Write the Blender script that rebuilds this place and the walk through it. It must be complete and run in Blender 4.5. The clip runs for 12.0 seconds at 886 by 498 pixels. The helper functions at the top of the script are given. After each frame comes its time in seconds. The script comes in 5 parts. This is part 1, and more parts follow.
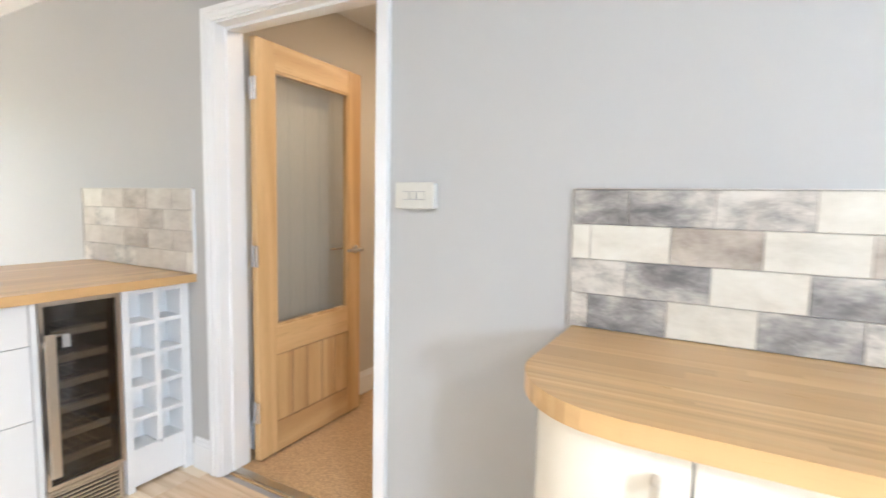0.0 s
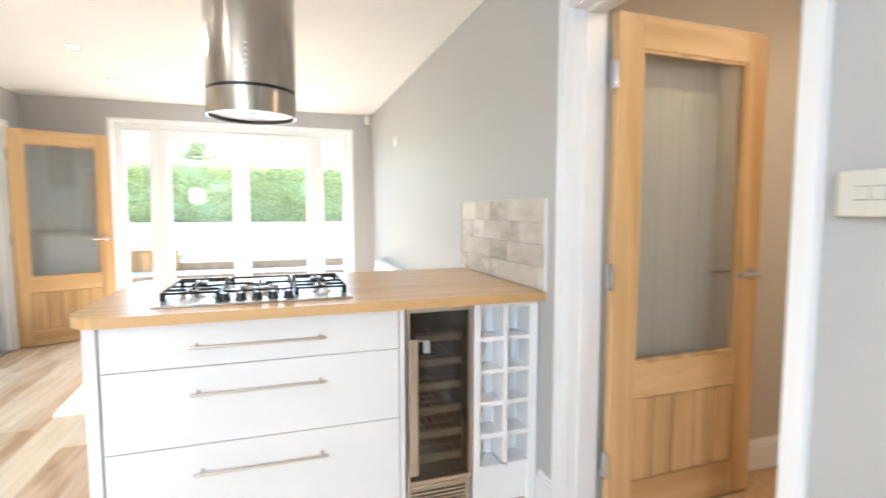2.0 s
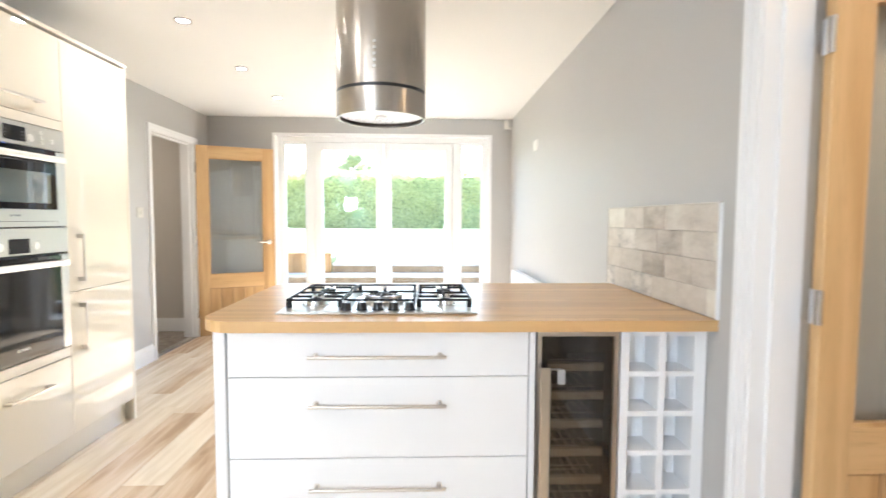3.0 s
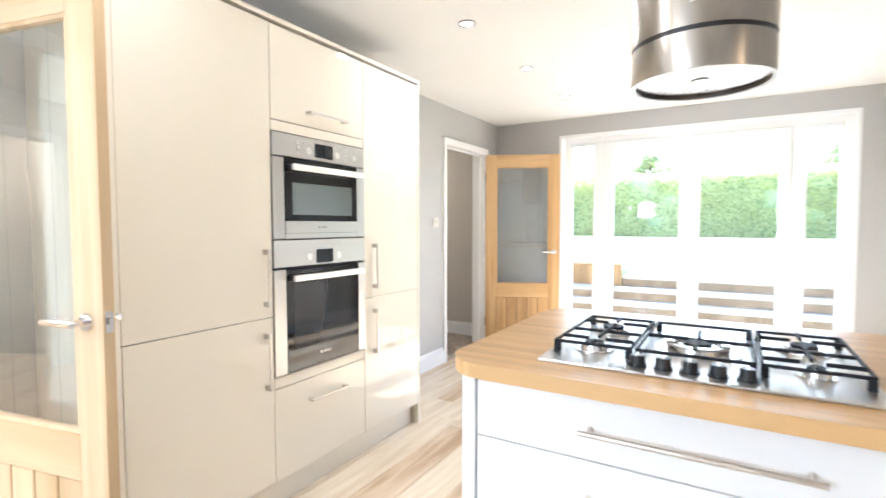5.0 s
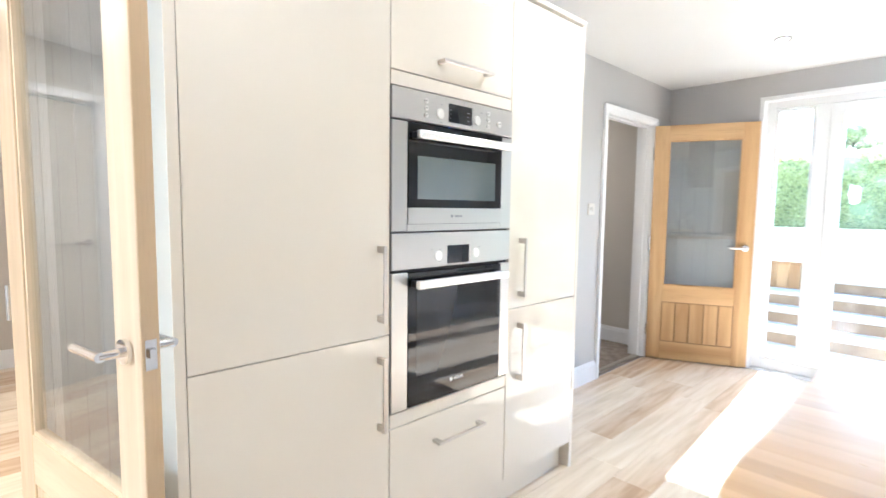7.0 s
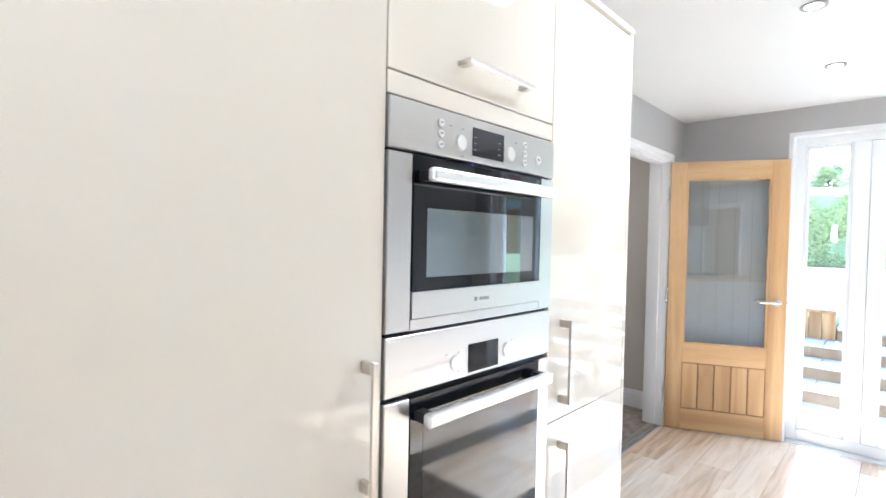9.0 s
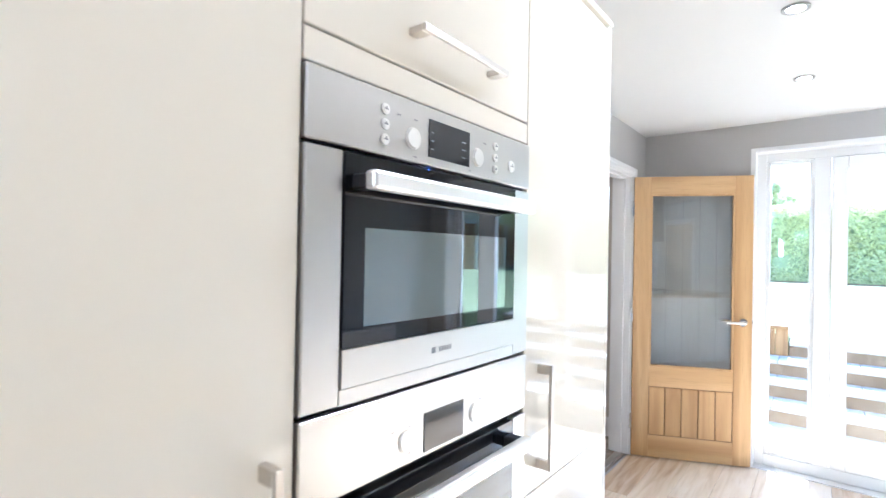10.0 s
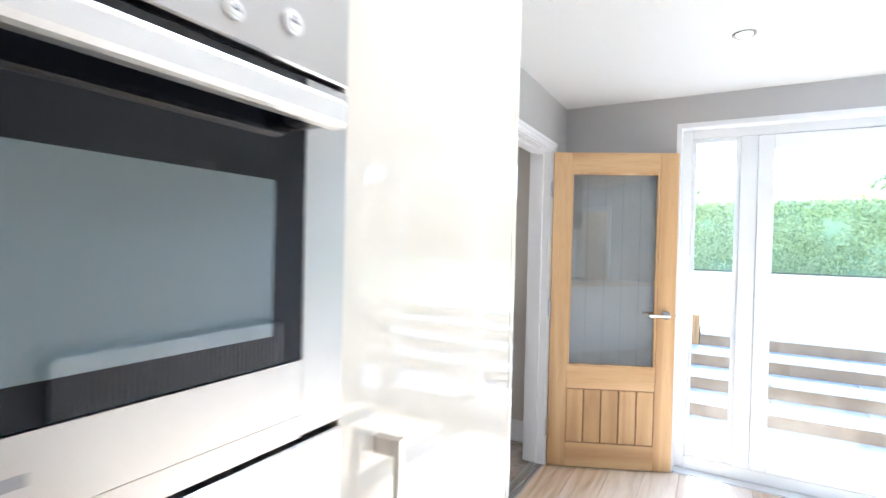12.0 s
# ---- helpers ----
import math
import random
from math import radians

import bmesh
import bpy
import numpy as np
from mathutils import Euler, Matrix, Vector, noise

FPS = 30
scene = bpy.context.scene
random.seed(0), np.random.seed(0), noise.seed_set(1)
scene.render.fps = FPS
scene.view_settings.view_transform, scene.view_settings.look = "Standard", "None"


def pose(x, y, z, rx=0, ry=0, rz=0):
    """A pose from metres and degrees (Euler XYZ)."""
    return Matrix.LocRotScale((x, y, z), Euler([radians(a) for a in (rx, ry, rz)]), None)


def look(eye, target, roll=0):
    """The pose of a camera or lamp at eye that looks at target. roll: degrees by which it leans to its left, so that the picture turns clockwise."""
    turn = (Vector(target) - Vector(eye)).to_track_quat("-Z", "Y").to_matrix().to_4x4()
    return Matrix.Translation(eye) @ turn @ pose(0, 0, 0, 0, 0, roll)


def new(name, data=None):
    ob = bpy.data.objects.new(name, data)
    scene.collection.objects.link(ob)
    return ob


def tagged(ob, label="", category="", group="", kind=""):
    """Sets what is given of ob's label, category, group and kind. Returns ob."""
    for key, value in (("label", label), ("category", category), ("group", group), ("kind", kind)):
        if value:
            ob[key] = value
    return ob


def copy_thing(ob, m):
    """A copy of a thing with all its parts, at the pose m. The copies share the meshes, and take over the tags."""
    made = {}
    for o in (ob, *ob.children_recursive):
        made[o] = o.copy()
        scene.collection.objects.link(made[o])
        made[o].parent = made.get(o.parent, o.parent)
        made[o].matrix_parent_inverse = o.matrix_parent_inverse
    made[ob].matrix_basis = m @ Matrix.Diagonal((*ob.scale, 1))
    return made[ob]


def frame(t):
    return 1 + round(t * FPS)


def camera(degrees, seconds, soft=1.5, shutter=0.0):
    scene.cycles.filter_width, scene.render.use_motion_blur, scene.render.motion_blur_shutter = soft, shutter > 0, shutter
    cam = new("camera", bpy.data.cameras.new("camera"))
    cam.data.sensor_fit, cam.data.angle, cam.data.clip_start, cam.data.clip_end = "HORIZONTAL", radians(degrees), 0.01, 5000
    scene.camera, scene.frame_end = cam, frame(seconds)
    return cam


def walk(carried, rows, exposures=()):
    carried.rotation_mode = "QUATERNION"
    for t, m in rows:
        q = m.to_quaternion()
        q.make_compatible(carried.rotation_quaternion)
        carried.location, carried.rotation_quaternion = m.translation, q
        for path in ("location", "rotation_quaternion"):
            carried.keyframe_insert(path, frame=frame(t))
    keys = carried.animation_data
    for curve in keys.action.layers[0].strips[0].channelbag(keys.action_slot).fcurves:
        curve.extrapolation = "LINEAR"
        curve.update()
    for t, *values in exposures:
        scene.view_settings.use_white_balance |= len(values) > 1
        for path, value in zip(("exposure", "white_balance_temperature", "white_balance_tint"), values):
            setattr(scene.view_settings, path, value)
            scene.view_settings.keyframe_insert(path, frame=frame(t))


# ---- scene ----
cam = camera(84.1, 12.0, 1.5, 0.55)
PATH = [
    (0, (-0.074, 0.04, 1.26), (-1.049, 1.777, 1.077), 1.2),
    (0.5, (-0.118, 0.153, 1.261), (-1.376, 1.695, 1.067), 1.2),
    (1, (-0.179, 0.227, 1.261), (-1.697, 1.516, 1.072), 0.8),
    (1.5, (-0.257, 0.309, 1.26), (-1.99, 1.291, 1.077), 0.4),
    (2, (-0.362, 0.38, 1.252), (-2.253, 1.012, 1.099), 0.0),
    (2.5, (-0.475, 0.424, 1.248), (-2.441, 0.767, 1.121), 0.1),
    (3, (-0.581, 0.461, 1.247), (-2.576, 0.536, 1.124), 0.3),
    (3.5, (-0.686, 0.482, 1.255), (-2.672, 0.29, 1.117), 0.0),
    (3.7, (-0.744, 0.475, 1.261), (-2.712, 0.15, 1.115), 0.2),
    (5.3, (-1.122, 0.352, 1.262), (-2.778, -0.765, 1.173), 0.1),
    (5.5, (-1.158, 0.328, 1.263), (-2.779, -0.839, 1.172), 0.3),
    (6, (-1.29, 0.197, 1.266), (-2.811, -1.096, 1.149), 0.8),
    (6.5, (-1.415, 0.064, 1.271), (-2.862, -1.307, 1.116), 0.9),
    (7, (-1.534, -0.075, 1.28), (-2.914, -1.513, 1.114), 0.7),
    (7.2, (-1.583, -0.142, 1.293), (-2.941, -1.601, 1.13), 0.8),
    (8.8, (-1.863, -0.569, 1.385), (-3.298, -1.96, 1.329), 1.4),
    (9, (-1.891, -0.603, 1.391), (-3.351, -1.969, 1.346), 1.2),
    (9.5, (-1.991, -0.695, 1.401), (-3.512, -1.995, 1.394), 1.1),
    (10, (-2.117, -0.793, 1.417), (-3.694, -2.024, 1.435), 1.1),
    (10.5, (-2.238, -0.856, 1.421), (-3.858, -2.029, 1.43), 1.1),
    (11, (-2.368, -0.909, 1.413), (-4.039, -2.008, 1.402), 1.2),
    (11.5, (-2.503, -0.948, 1.407), (-4.22, -1.974, 1.39), 1.4),
    (12, (-2.687, -0.965, 1.398), (-4.432, -1.942, 1.375), 1.4),
]
LOOK = [(0.0, 3.27, 5800, 10), (1.5, 3.22, 5800, 10), (3.5, 3.24, 5850, 10), (5.5, 3.37, 5500, 10), (7.0, 3.36, 5250, 10), (9.0, 3.27, 5050, 10), (12.0, 3.23, 5000, 10)]
walk(cam, [(t, look(eye, target, roll)) for t, eye, target, roll in PATH], LOOK)

# ---- world, sun, large lights ----
SUN_FROM = Vector((-1.0, -0.06, 0.88)).normalized()
world = bpy.data.worlds.new("sky")
world.use_nodes = True
scene.world = world
sky = world.node_tree.nodes.new("ShaderNodeTexSky")
sky.sky_type, sky.sun_disc = "NISHITA", False
sky.sun_elevation = math.asin(SUN_FROM.z)
sky.sun_rotation = math.atan2(SUN_FROM.x, SUN_FROM.y)
world.node_tree.links.new(sky.outputs[0], world.node_tree.nodes["Background"].inputs[0])
world.node_tree.nodes["Background"].inputs[1].default_value = 0.15
sun = new("sun", bpy.data.lights.new("sun", "SUN"))
sun.data.energy, sun.data.angle, sun.data.color = 4.0, radians(0.5), (1.0, 0.97, 0.92)
sun.matrix_basis = look(SUN_FROM * 30, (0, 0, 0))


def window_light(name, centre, target, width, height, watts, colour):
    lamp = new(name, bpy.data.lights.new(name, "AREA"))
    lamp.data.shape, lamp.data.size, lamp.data.size_y = "RECTANGLE", width, height
    lamp.data.energy, lamp.data.color = watts, colour
    lamp.matrix_basis = look(centre, target)
    return lamp


window_light("kitchen_daylight", (2.5, -1.665, 1.655), (0.4, -0.6, 1.2), 0.34, 0.36, 13, (0.82, 0.92, 1.0))


def room_lamp(name, place, watts, colour=(1.0, 0.84, 0.66), size=0.05):
    lamp = new(name, bpy.data.lights.new(name, "AREA"))
    lamp.data.shape, lamp.data.size = "DISK", size * 2
    lamp.data.energy, lamp.data.color = watts, colour
    lamp.matrix_basis = look(place, (place[0], place[1] + 0.001, 0.0))
    return lamp


# ---- materials ----
def material(name, colour, rough=0.5, metal=0.0, coat=0.0):
    m = bpy.data.materials.new(name)
    m.use_nodes = True
    b = m.node_tree.nodes["Principled BSDF"]
    b.inputs["Base Color"].default_value = (*colour, 1)
    b.inputs["Roughness"].default_value = rough
    b.inputs["Metallic"].default_value = metal
    b.inputs["Coat Weight"].default_value = coat
    b.inputs["Coat Roughness"].default_value = 0.03
    return m


def node(m, kind, **values):
    n = m.node_tree.nodes.new(kind)
    for key, value in values.items():
        n.inputs[key].default_value = value
    return n


def link(m, a, b):
    m.node_tree.links.new(a, b)


def coords(m, scale=(1, 1, 1), rot=(0, 0, 0), shift=True):
    """Object coordinates, scaled, moved by the object's own random number."""
    tc = node(m, "ShaderNodeTexCoord")
    mp = node(m, "ShaderNodeMapping", Scale=scale, Rotation=rot)
    link(m, tc.outputs["Object"], mp.inputs["Vector"])
    if shift:
        info = node(m, "ShaderNodeObjectInfo")
        mul = node(m, "ShaderNodeMath")
        mul.operation = "MULTIPLY"
        mul.inputs[1].default_value = 37.0
        link(m, info.outputs["Random"], mul.inputs[0])
        link(m, mul.outputs[0], mp.inputs["Location"])
    return mp.outputs["Vector"]


def ramp(m, source, stops):
    r = node(m, "ShaderNodeValToRGB")
    els = r.color_ramp.elements
    while len(els) < len(stops):
        els.new(0.5)
    for e, (p, c) in zip(els, stops):
        e.position, e.color = p, (*c, 1)
    link(m, source, r.inputs["Fac"])
    return r.outputs["Color"]


def mix(m, a, b, fac, mode="MIX"):
    n = node(m, "ShaderNodeMix")
    n.data_type, n.blend_type = "RGBA", mode
    if isinstance(fac, float):
        n.inputs[0].default_value = fac
    else:
        link(m, fac, n.inputs[0])
    for slot, v in ((6, a), (7, b)):
        if isinstance(v, tuple):
            n.inputs[slot].default_value = (*v, 1)
        else:
            link(m, v, n.inputs[slot])
    return n.outputs[2]


def bump(m, source, strength, distance=0.002):
    n = node(m, "ShaderNodeBump", Strength=strength, Distance=distance)
    link(m, source, n.inputs["Height"])
    b = m.node_tree.nodes["Principled BSDF"]
    link(m, n.outputs["Normal"], b.inputs["Normal"])


def set_colour(m, socket):
    link(m, socket, m.node_tree.nodes["Principled BSDF"].inputs["Base Color"])


def set_rough(m, source, low, high):
    n = node(m, "ShaderNodeMapRange")
    n.inputs["To Min"].default_value, n.inputs["To Max"].default_value = low, high
    link(m, source, n.inputs["Value"])
    link(m, n.outputs[0], m.node_tree.nodes["Principled BSDF"].inputs["Roughness"])


def paint(name, colour, rough=0.6, grain=160.0, relief=0.12):
    """Rolled emulsion: a faint stipple and slight shifts of tone."""
    m = material(name, colour, rough)
    v = coords(m, shift=False)
    big = node(m, "ShaderNodeTexNoise", Scale=1.3, Detail=4.0)
    fine = node(m, "ShaderNodeTexNoise", Scale=grain, Detail=2.0)
    link(m, v, big.inputs["Vector"])
    link(m, v, fine.inputs["Vector"])
    dark = tuple(c * 0.95 for c in colour)
    set_colour(m, mix(m, dark, colour, big.outputs["Fac"]))
    set_rough(m, big.outputs["Fac"], rough - 0.08, rough + 0.08)
    bump(m, fine.outputs["Fac"], relief, 0.001)
    return m


def wood(name, stops, along, rough=0.4, rings=9.0, stretch=0.06, random_tone=0.25, coat=0.0, fibres=0.4):
    """Timber with its grain along one axis: 'x', 'y' or 'z'."""
    m = material(name, stops[1][1], rough, coat=coat)
    scale = [1.0, 1.0, 1.0]
    scale["xyz".index(along)] = stretch
    v = coords(m, tuple(scale))
    warp = node(m, "ShaderNodeTexNoise", Scale=3.0, Detail=3.0, Distortion=0.6)
    link(m, v, warp.inputs["Vector"])
    rings_mul = node(m, "ShaderNodeMath")
    rings_mul.operation = "MULTIPLY"
    rings_mul.inputs[1].default_value = rings
    link(m, warp.outputs["Fac"], rings_mul.inputs[0])
    saw = node(m, "ShaderNodeMath")
    saw.operation = "PINGPONG"
    saw.inputs[1].default_value = 1.0
    link(m, rings_mul.outputs[0], saw.inputs[0])
    fibre = node(m, "ShaderNodeTexNoise", Scale=130.0, Detail=3.0, Roughness=0.7)
    link(m, v, fibre.inputs["Vector"])
    base = ramp(m, saw.outputs[0], stops)
    col = mix(m, base, tuple(c * 0.72 for c in stops[0][1]), ramp(m, fibre.outputs["Fac"], [(0.52, (0, 0, 0)), (0.78, (fibres,) * 3)]))
    info = node(m, "ShaderNodeObjectInfo")
    tone = ramp(m, info.outputs["Random"], [(0.0, (1 - random_tone,) * 3), (1.0, (1.0, 1.0, 1.0))])
    col = mix(m, col, tone, 1.0, "MULTIPLY")
    set_colour(m, col)
    set_rough(m, fibre.outputs["Fac"], rough - 0.08, rough + 0.1)
    bump(m, fibre.outputs["Fac"], 0.15, 0.0008)
    return m


OAK = [(0.0, (0.46, 0.275, 0.11)), (0.5, (0.575, 0.365, 0.165)), (1.0, (0.67, 0.45, 0.22))]
M_WALL = paint("grey_emulsion", (0.47, 0.463, 0.452), 0.55)
M_HALL = paint("warm_grey_emulsion", (0.56, 0.52, 0.46), 0.6)
M_CEIL = paint("white_ceiling_emulsion", (0.73, 0.72, 0.705), 0.7)
M_TRIM = paint("white_satinwood", (0.82, 0.82, 0.82), 0.3, 60.0, 0.05)
M_UPVC = material("white_upvc", (0.82, 0.825, 0.82), 0.25)
M_CREAM = material("cream_gloss", (0.80, 0.742, 0.632), 0.02)
M_CARC = material("cream_carcass", (0.68, 0.62, 0.53), 0.4)
M_WHITE = material("white_gloss_front", (0.74, 0.74, 0.74), 0.2, coat=0.25)
M_WHITE_IN = material("white_melamine", (0.82, 0.82, 0.82), 0.4)
M_OAK_V = wood("oak_upright", OAK, "z", 0.38, random_tone=0.1)
# Lighter copy of OAK for door_3: its stronger light is put into the colour.
LIT_OAK = [(0.0, (0.49, 0.345, 0.19)), (0.5, (0.60, 0.445, 0.27)), (1.0, (0.68, 0.525, 0.34))]
M_LIT_OAK_V = wood("lit_oak_upright", LIT_OAK, "z", 0.38, random_tone=0.08, fibres=0.25)
M_LIT_OAK_H = wood("lit_oak_across", LIT_OAK, "x", 0.38, random_tone=0.08, fibres=0.25)
M_OAK_H = wood("oak_across", OAK, "x", 0.38, random_tone=0.1)
M_BEECH = material("pale_beech", (0.62, 0.53, 0.42), 0.5)
M_GROOVE = material("oak_groove", (0.22, 0.13, 0.06), 0.7)
M_THRESH = material("metal_threshold", (0.55, 0.52, 0.47), 0.35, 1.0)
M_BLACK = material("black_plastic", (0.012, 0.012, 0.013), 0.35)
M_IRON = material("cast_iron", (0.009, 0.009, 0.01), 0.55)
M_IRON.node_tree.nodes["Principled BSDF"].inputs["Specular IOR Level"].default_value = 0.25
M_CHROME = material("polished_chrome", (0.75, 0.75, 0.76), 0.08, 1.0)
M_DISPLAY = material("display_glass", (0.016, 0.018, 0.021), 0.06)
M_OVENGLASS = material("black_oven_glass", (0.004, 0.0045, 0.006), 0.03)
# Teal-grey base colour partly stands in for the wall's reflection.
M_OVENWIN = material("oven_window_reflected_tone", (0.068, 0.104, 0.106), 0.02)
M_OVENWIN.node_tree.nodes["Principled BSDF"].inputs["IOR"].default_value = 2.6
M_BEZEL = material("satin_nickel", (0.36, 0.34, 0.31), 0.4, 1.0)
M_MARK = material("grey_printing", (0.25, 0.25, 0.26), 0.5)
M_SWITCH = material("cream_moulded_plastic", (0.60, 0.575, 0.51), 0.4)
M_PLATE = material("white_moulded_plastic", (0.69, 0.68, 0.65), 0.35)
M_CERAMIC = material("white_ceramic", (0.84, 0.84, 0.83), 0.08, coat=0.5)
M_RADIATOR = material("white_radiator_enamel", (0.82, 0.82, 0.82), 0.3)
M_CARPET = material("tan_carpet", (0.47, 0.315, 0.17), 0.95)
M_LINO = material("brown_sheet_floor", (0.30, 0.25, 0.20), 0.5)
M_RENDER = paint("house_render", (0.62, 0.58, 0.52), 0.85, 60.0, 0.6)


def brushed(name, colour, along, rough=0.28):
    m = material(name, colour, rough, 1.0)
    scale = [90.0, 90.0, 90.0]
    scale["xyz".index(along)] = 1.5
    v = coords(m, tuple(scale), shift=False)
    n = node(m, "ShaderNodeTexNoise", Scale=1.0, Detail=2.0)
    link(m, v, n.inputs["Vector"])
    set_rough(m, n.outputs["Fac"], rough - 0.03, rough + 0.06)
    return m


M_STEEL = brushed("brushed_steel", (0.57, 0.555, 0.53), "x", 0.32)
M_STEEL_V = brushed("brushed_steel_upright", (0.45, 0.41, 0.36), "z", 0.24)
# Lighter copy of brushed_steel, with the bars' bright reflections put into its colour.
M_STEEL_BAR = brushed("lightened_steel_bar", (0.84, 0.82, 0.79), "x", 0.42)
M_ALU = material("cast_aluminium", (0.80, 0.79, 0.77), 0.22, 1.0)
M_NICKEL = brushed("brushed_nickel", (0.62, 0.58, 0.53), "x", 0.3)


def glass_material(name, tint, gloss=1.0, haze=0.0):
    """A clear pane: light passes straight on, the gloss grows with the angle."""
    m = bpy.data.materials.new(name)
    m.use_nodes = True
    t = m.node_tree
    t.nodes.clear()
    out = t.nodes.new("ShaderNodeOutputMaterial")
    clear = node(m, "ShaderNodeBsdfTransparent", Color=(*tint, 1))
    shine = node(m, "ShaderNodeBsdfGlossy", Roughness=0.005)
    fres = node(m, "ShaderNodeLayerWeight", Blend=0.5)
    power = node(m, "ShaderNodeMath")
    power.operation = "POWER"
    power.inputs[1].default_value = 5.0
    mul = node(m, "ShaderNodeMath")
    mul.operation, mul.use_clamp = "MULTIPLY_ADD", True
    mul.inputs[1].default_value, mul.inputs[2].default_value = 0.96, 0.04 * gloss
    link(m, fres.outputs["Facing"], power.inputs[0])
    ms = t.nodes.new("ShaderNodeMixShader")
    link(m, power.outputs[0], mul.inputs[0])
    link(m, mul.outputs[0], ms.inputs[0])
    milk = node(m, "ShaderNodeBsdfTranslucent", Color=(0.85, 0.88, 0.88, 1))
    front = node(m, "ShaderNodeBsdfDiffuse", Color=(0.85, 0.88, 0.88, 1))
    film = t.nodes.new("ShaderNodeMixShader")
    body = t.nodes.new("ShaderNodeMixShader")
    body.inputs[0].default_value = haze
    link(m, front.outputs[0], film.inputs[1])
    link(m, milk.outputs[0], film.inputs[2])
    link(m, clear.outputs[0], body.inputs[1])
    link(m, film.outputs[0], body.inputs[2])
    link(m, (body if haze else clear).outputs[0], ms.inputs[1])
    link(m, shine.outputs[0], ms.inputs[2])
    link(m, ms.outputs[0], out.inputs[0])
    return m


M_GLASS = glass_material("window_glass", (0.96, 0.98, 0.97), 1.0)
M_DOORGLASS = glass_material("door_glass", (0.95, 0.97, 0.97), 2.6, 0.03)
M_DARKGLASS = glass_material("smoked_glass", (0.61, 0.58, 0.55), 1.8)
M_ETCH = glass_material("etched_line", (0.98, 0.99, 1.0), 1.0, 0.12)


def glow(name, colour, strength):
    m = material(name, colour, 0.4)
    b = m.node_tree.nodes["Principled BSDF"]
    b.inputs["Emission Color"].default_value = (*colour, 1)
    b.inputs["Emission Strength"].default_value = strength
    return m


M_LAMP = glow("lamp_lens", (1.0, 0.95, 0.88), 10.0)
M_LED = glow("blue_indicator", (0.15, 0.3, 1.0), 0.3)


def tile_material(tone):
    """Tumbled stone-look wall tiles: cream, pale, taupe, slate or mottled pieces with cloudy, slightly streaked stains."""
    stops = {
        "cream": [(0.34, (0.52, 0.475, 0.395)), (0.5, (0.64, 0.595, 0.51)), (0.68, (0.71, 0.675, 0.595))],
        "taupe": [(0.36, (0.25, 0.205, 0.165)), (0.5, (0.41, 0.35, 0.29)), (0.64, (0.56, 0.50, 0.43))],
        "pale": [(0.36, (0.40, 0.35, 0.295)), (0.5, (0.52, 0.465, 0.40)), (0.64, (0.61, 0.56, 0.49))],
        "slate": [(0.38, (0.135, 0.126, 0.124)), (0.47, (0.265, 0.248, 0.235)), (0.54, (0.42, 0.39, 0.35)), (0.62, (0.62, 0.58, 0.51))],
        "mottled": [(0.38, (0.22, 0.21, 0.205)), (0.46, (0.42, 0.385, 0.34)), (0.53, (0.60, 0.555, 0.49)), (0.65, (0.69, 0.65, 0.58))],
    }[tone]
    m = material("tumbled_stone_" + tone, stops[1][1], 0.5)
    v = coords(m, (0.55, 1.0, 1.0))
    n = node(m, "ShaderNodeTexNoise", Scale=17.0, Detail=9.0, Roughness=0.72, Distortion=0.2)
    link(m, v, n.inputs["Vector"])
    blot = node(m, "ShaderNodeTexNoise", Scale=7.0, Detail=3.0)
    link(m, v, blot.inputs["Vector"])
    spread = mix(m, n.outputs["Fac"], blot.outputs["Fac"], 0.35)
    set_colour(m, ramp(m, spread, stops))
    set_rough(m, n.outputs["Fac"], 0.35, 0.6)
    bump(m, n.outputs["Fac"], 0.3, 0.002)
    return m


for m, scale in ((M_CARPET, 150.0), (M_LINO, 14.0)):
    base = m.node_tree.nodes["Principled BSDF"].inputs["Base Color"].default_value[:3]
    speck = node(m, "ShaderNodeTexNoise", Scale=scale, Detail=4.0)
    link(m, coords(m, shift=False), speck.inputs["Vector"])
    set_colour(m, ramp(m, speck.outputs["Fac"], [(0.35, tuple(c * 0.7 for c in base)), (0.65, tuple(c * 1.25 for c in base))]))
    bump(m, speck.outputs["Fac"], 0.5, 0.003)
M_TILE = {tone[0]: tile_material(tone) for tone in ("cream", "pale", "taupe", "slate", "mottled")}
M_GROUT = material("grey_grout", (0.34, 0.33, 0.32), 0.9)
M_TILE_GROUT = material("pale_grout", (0.46, 0.43, 0.39), 0.9)


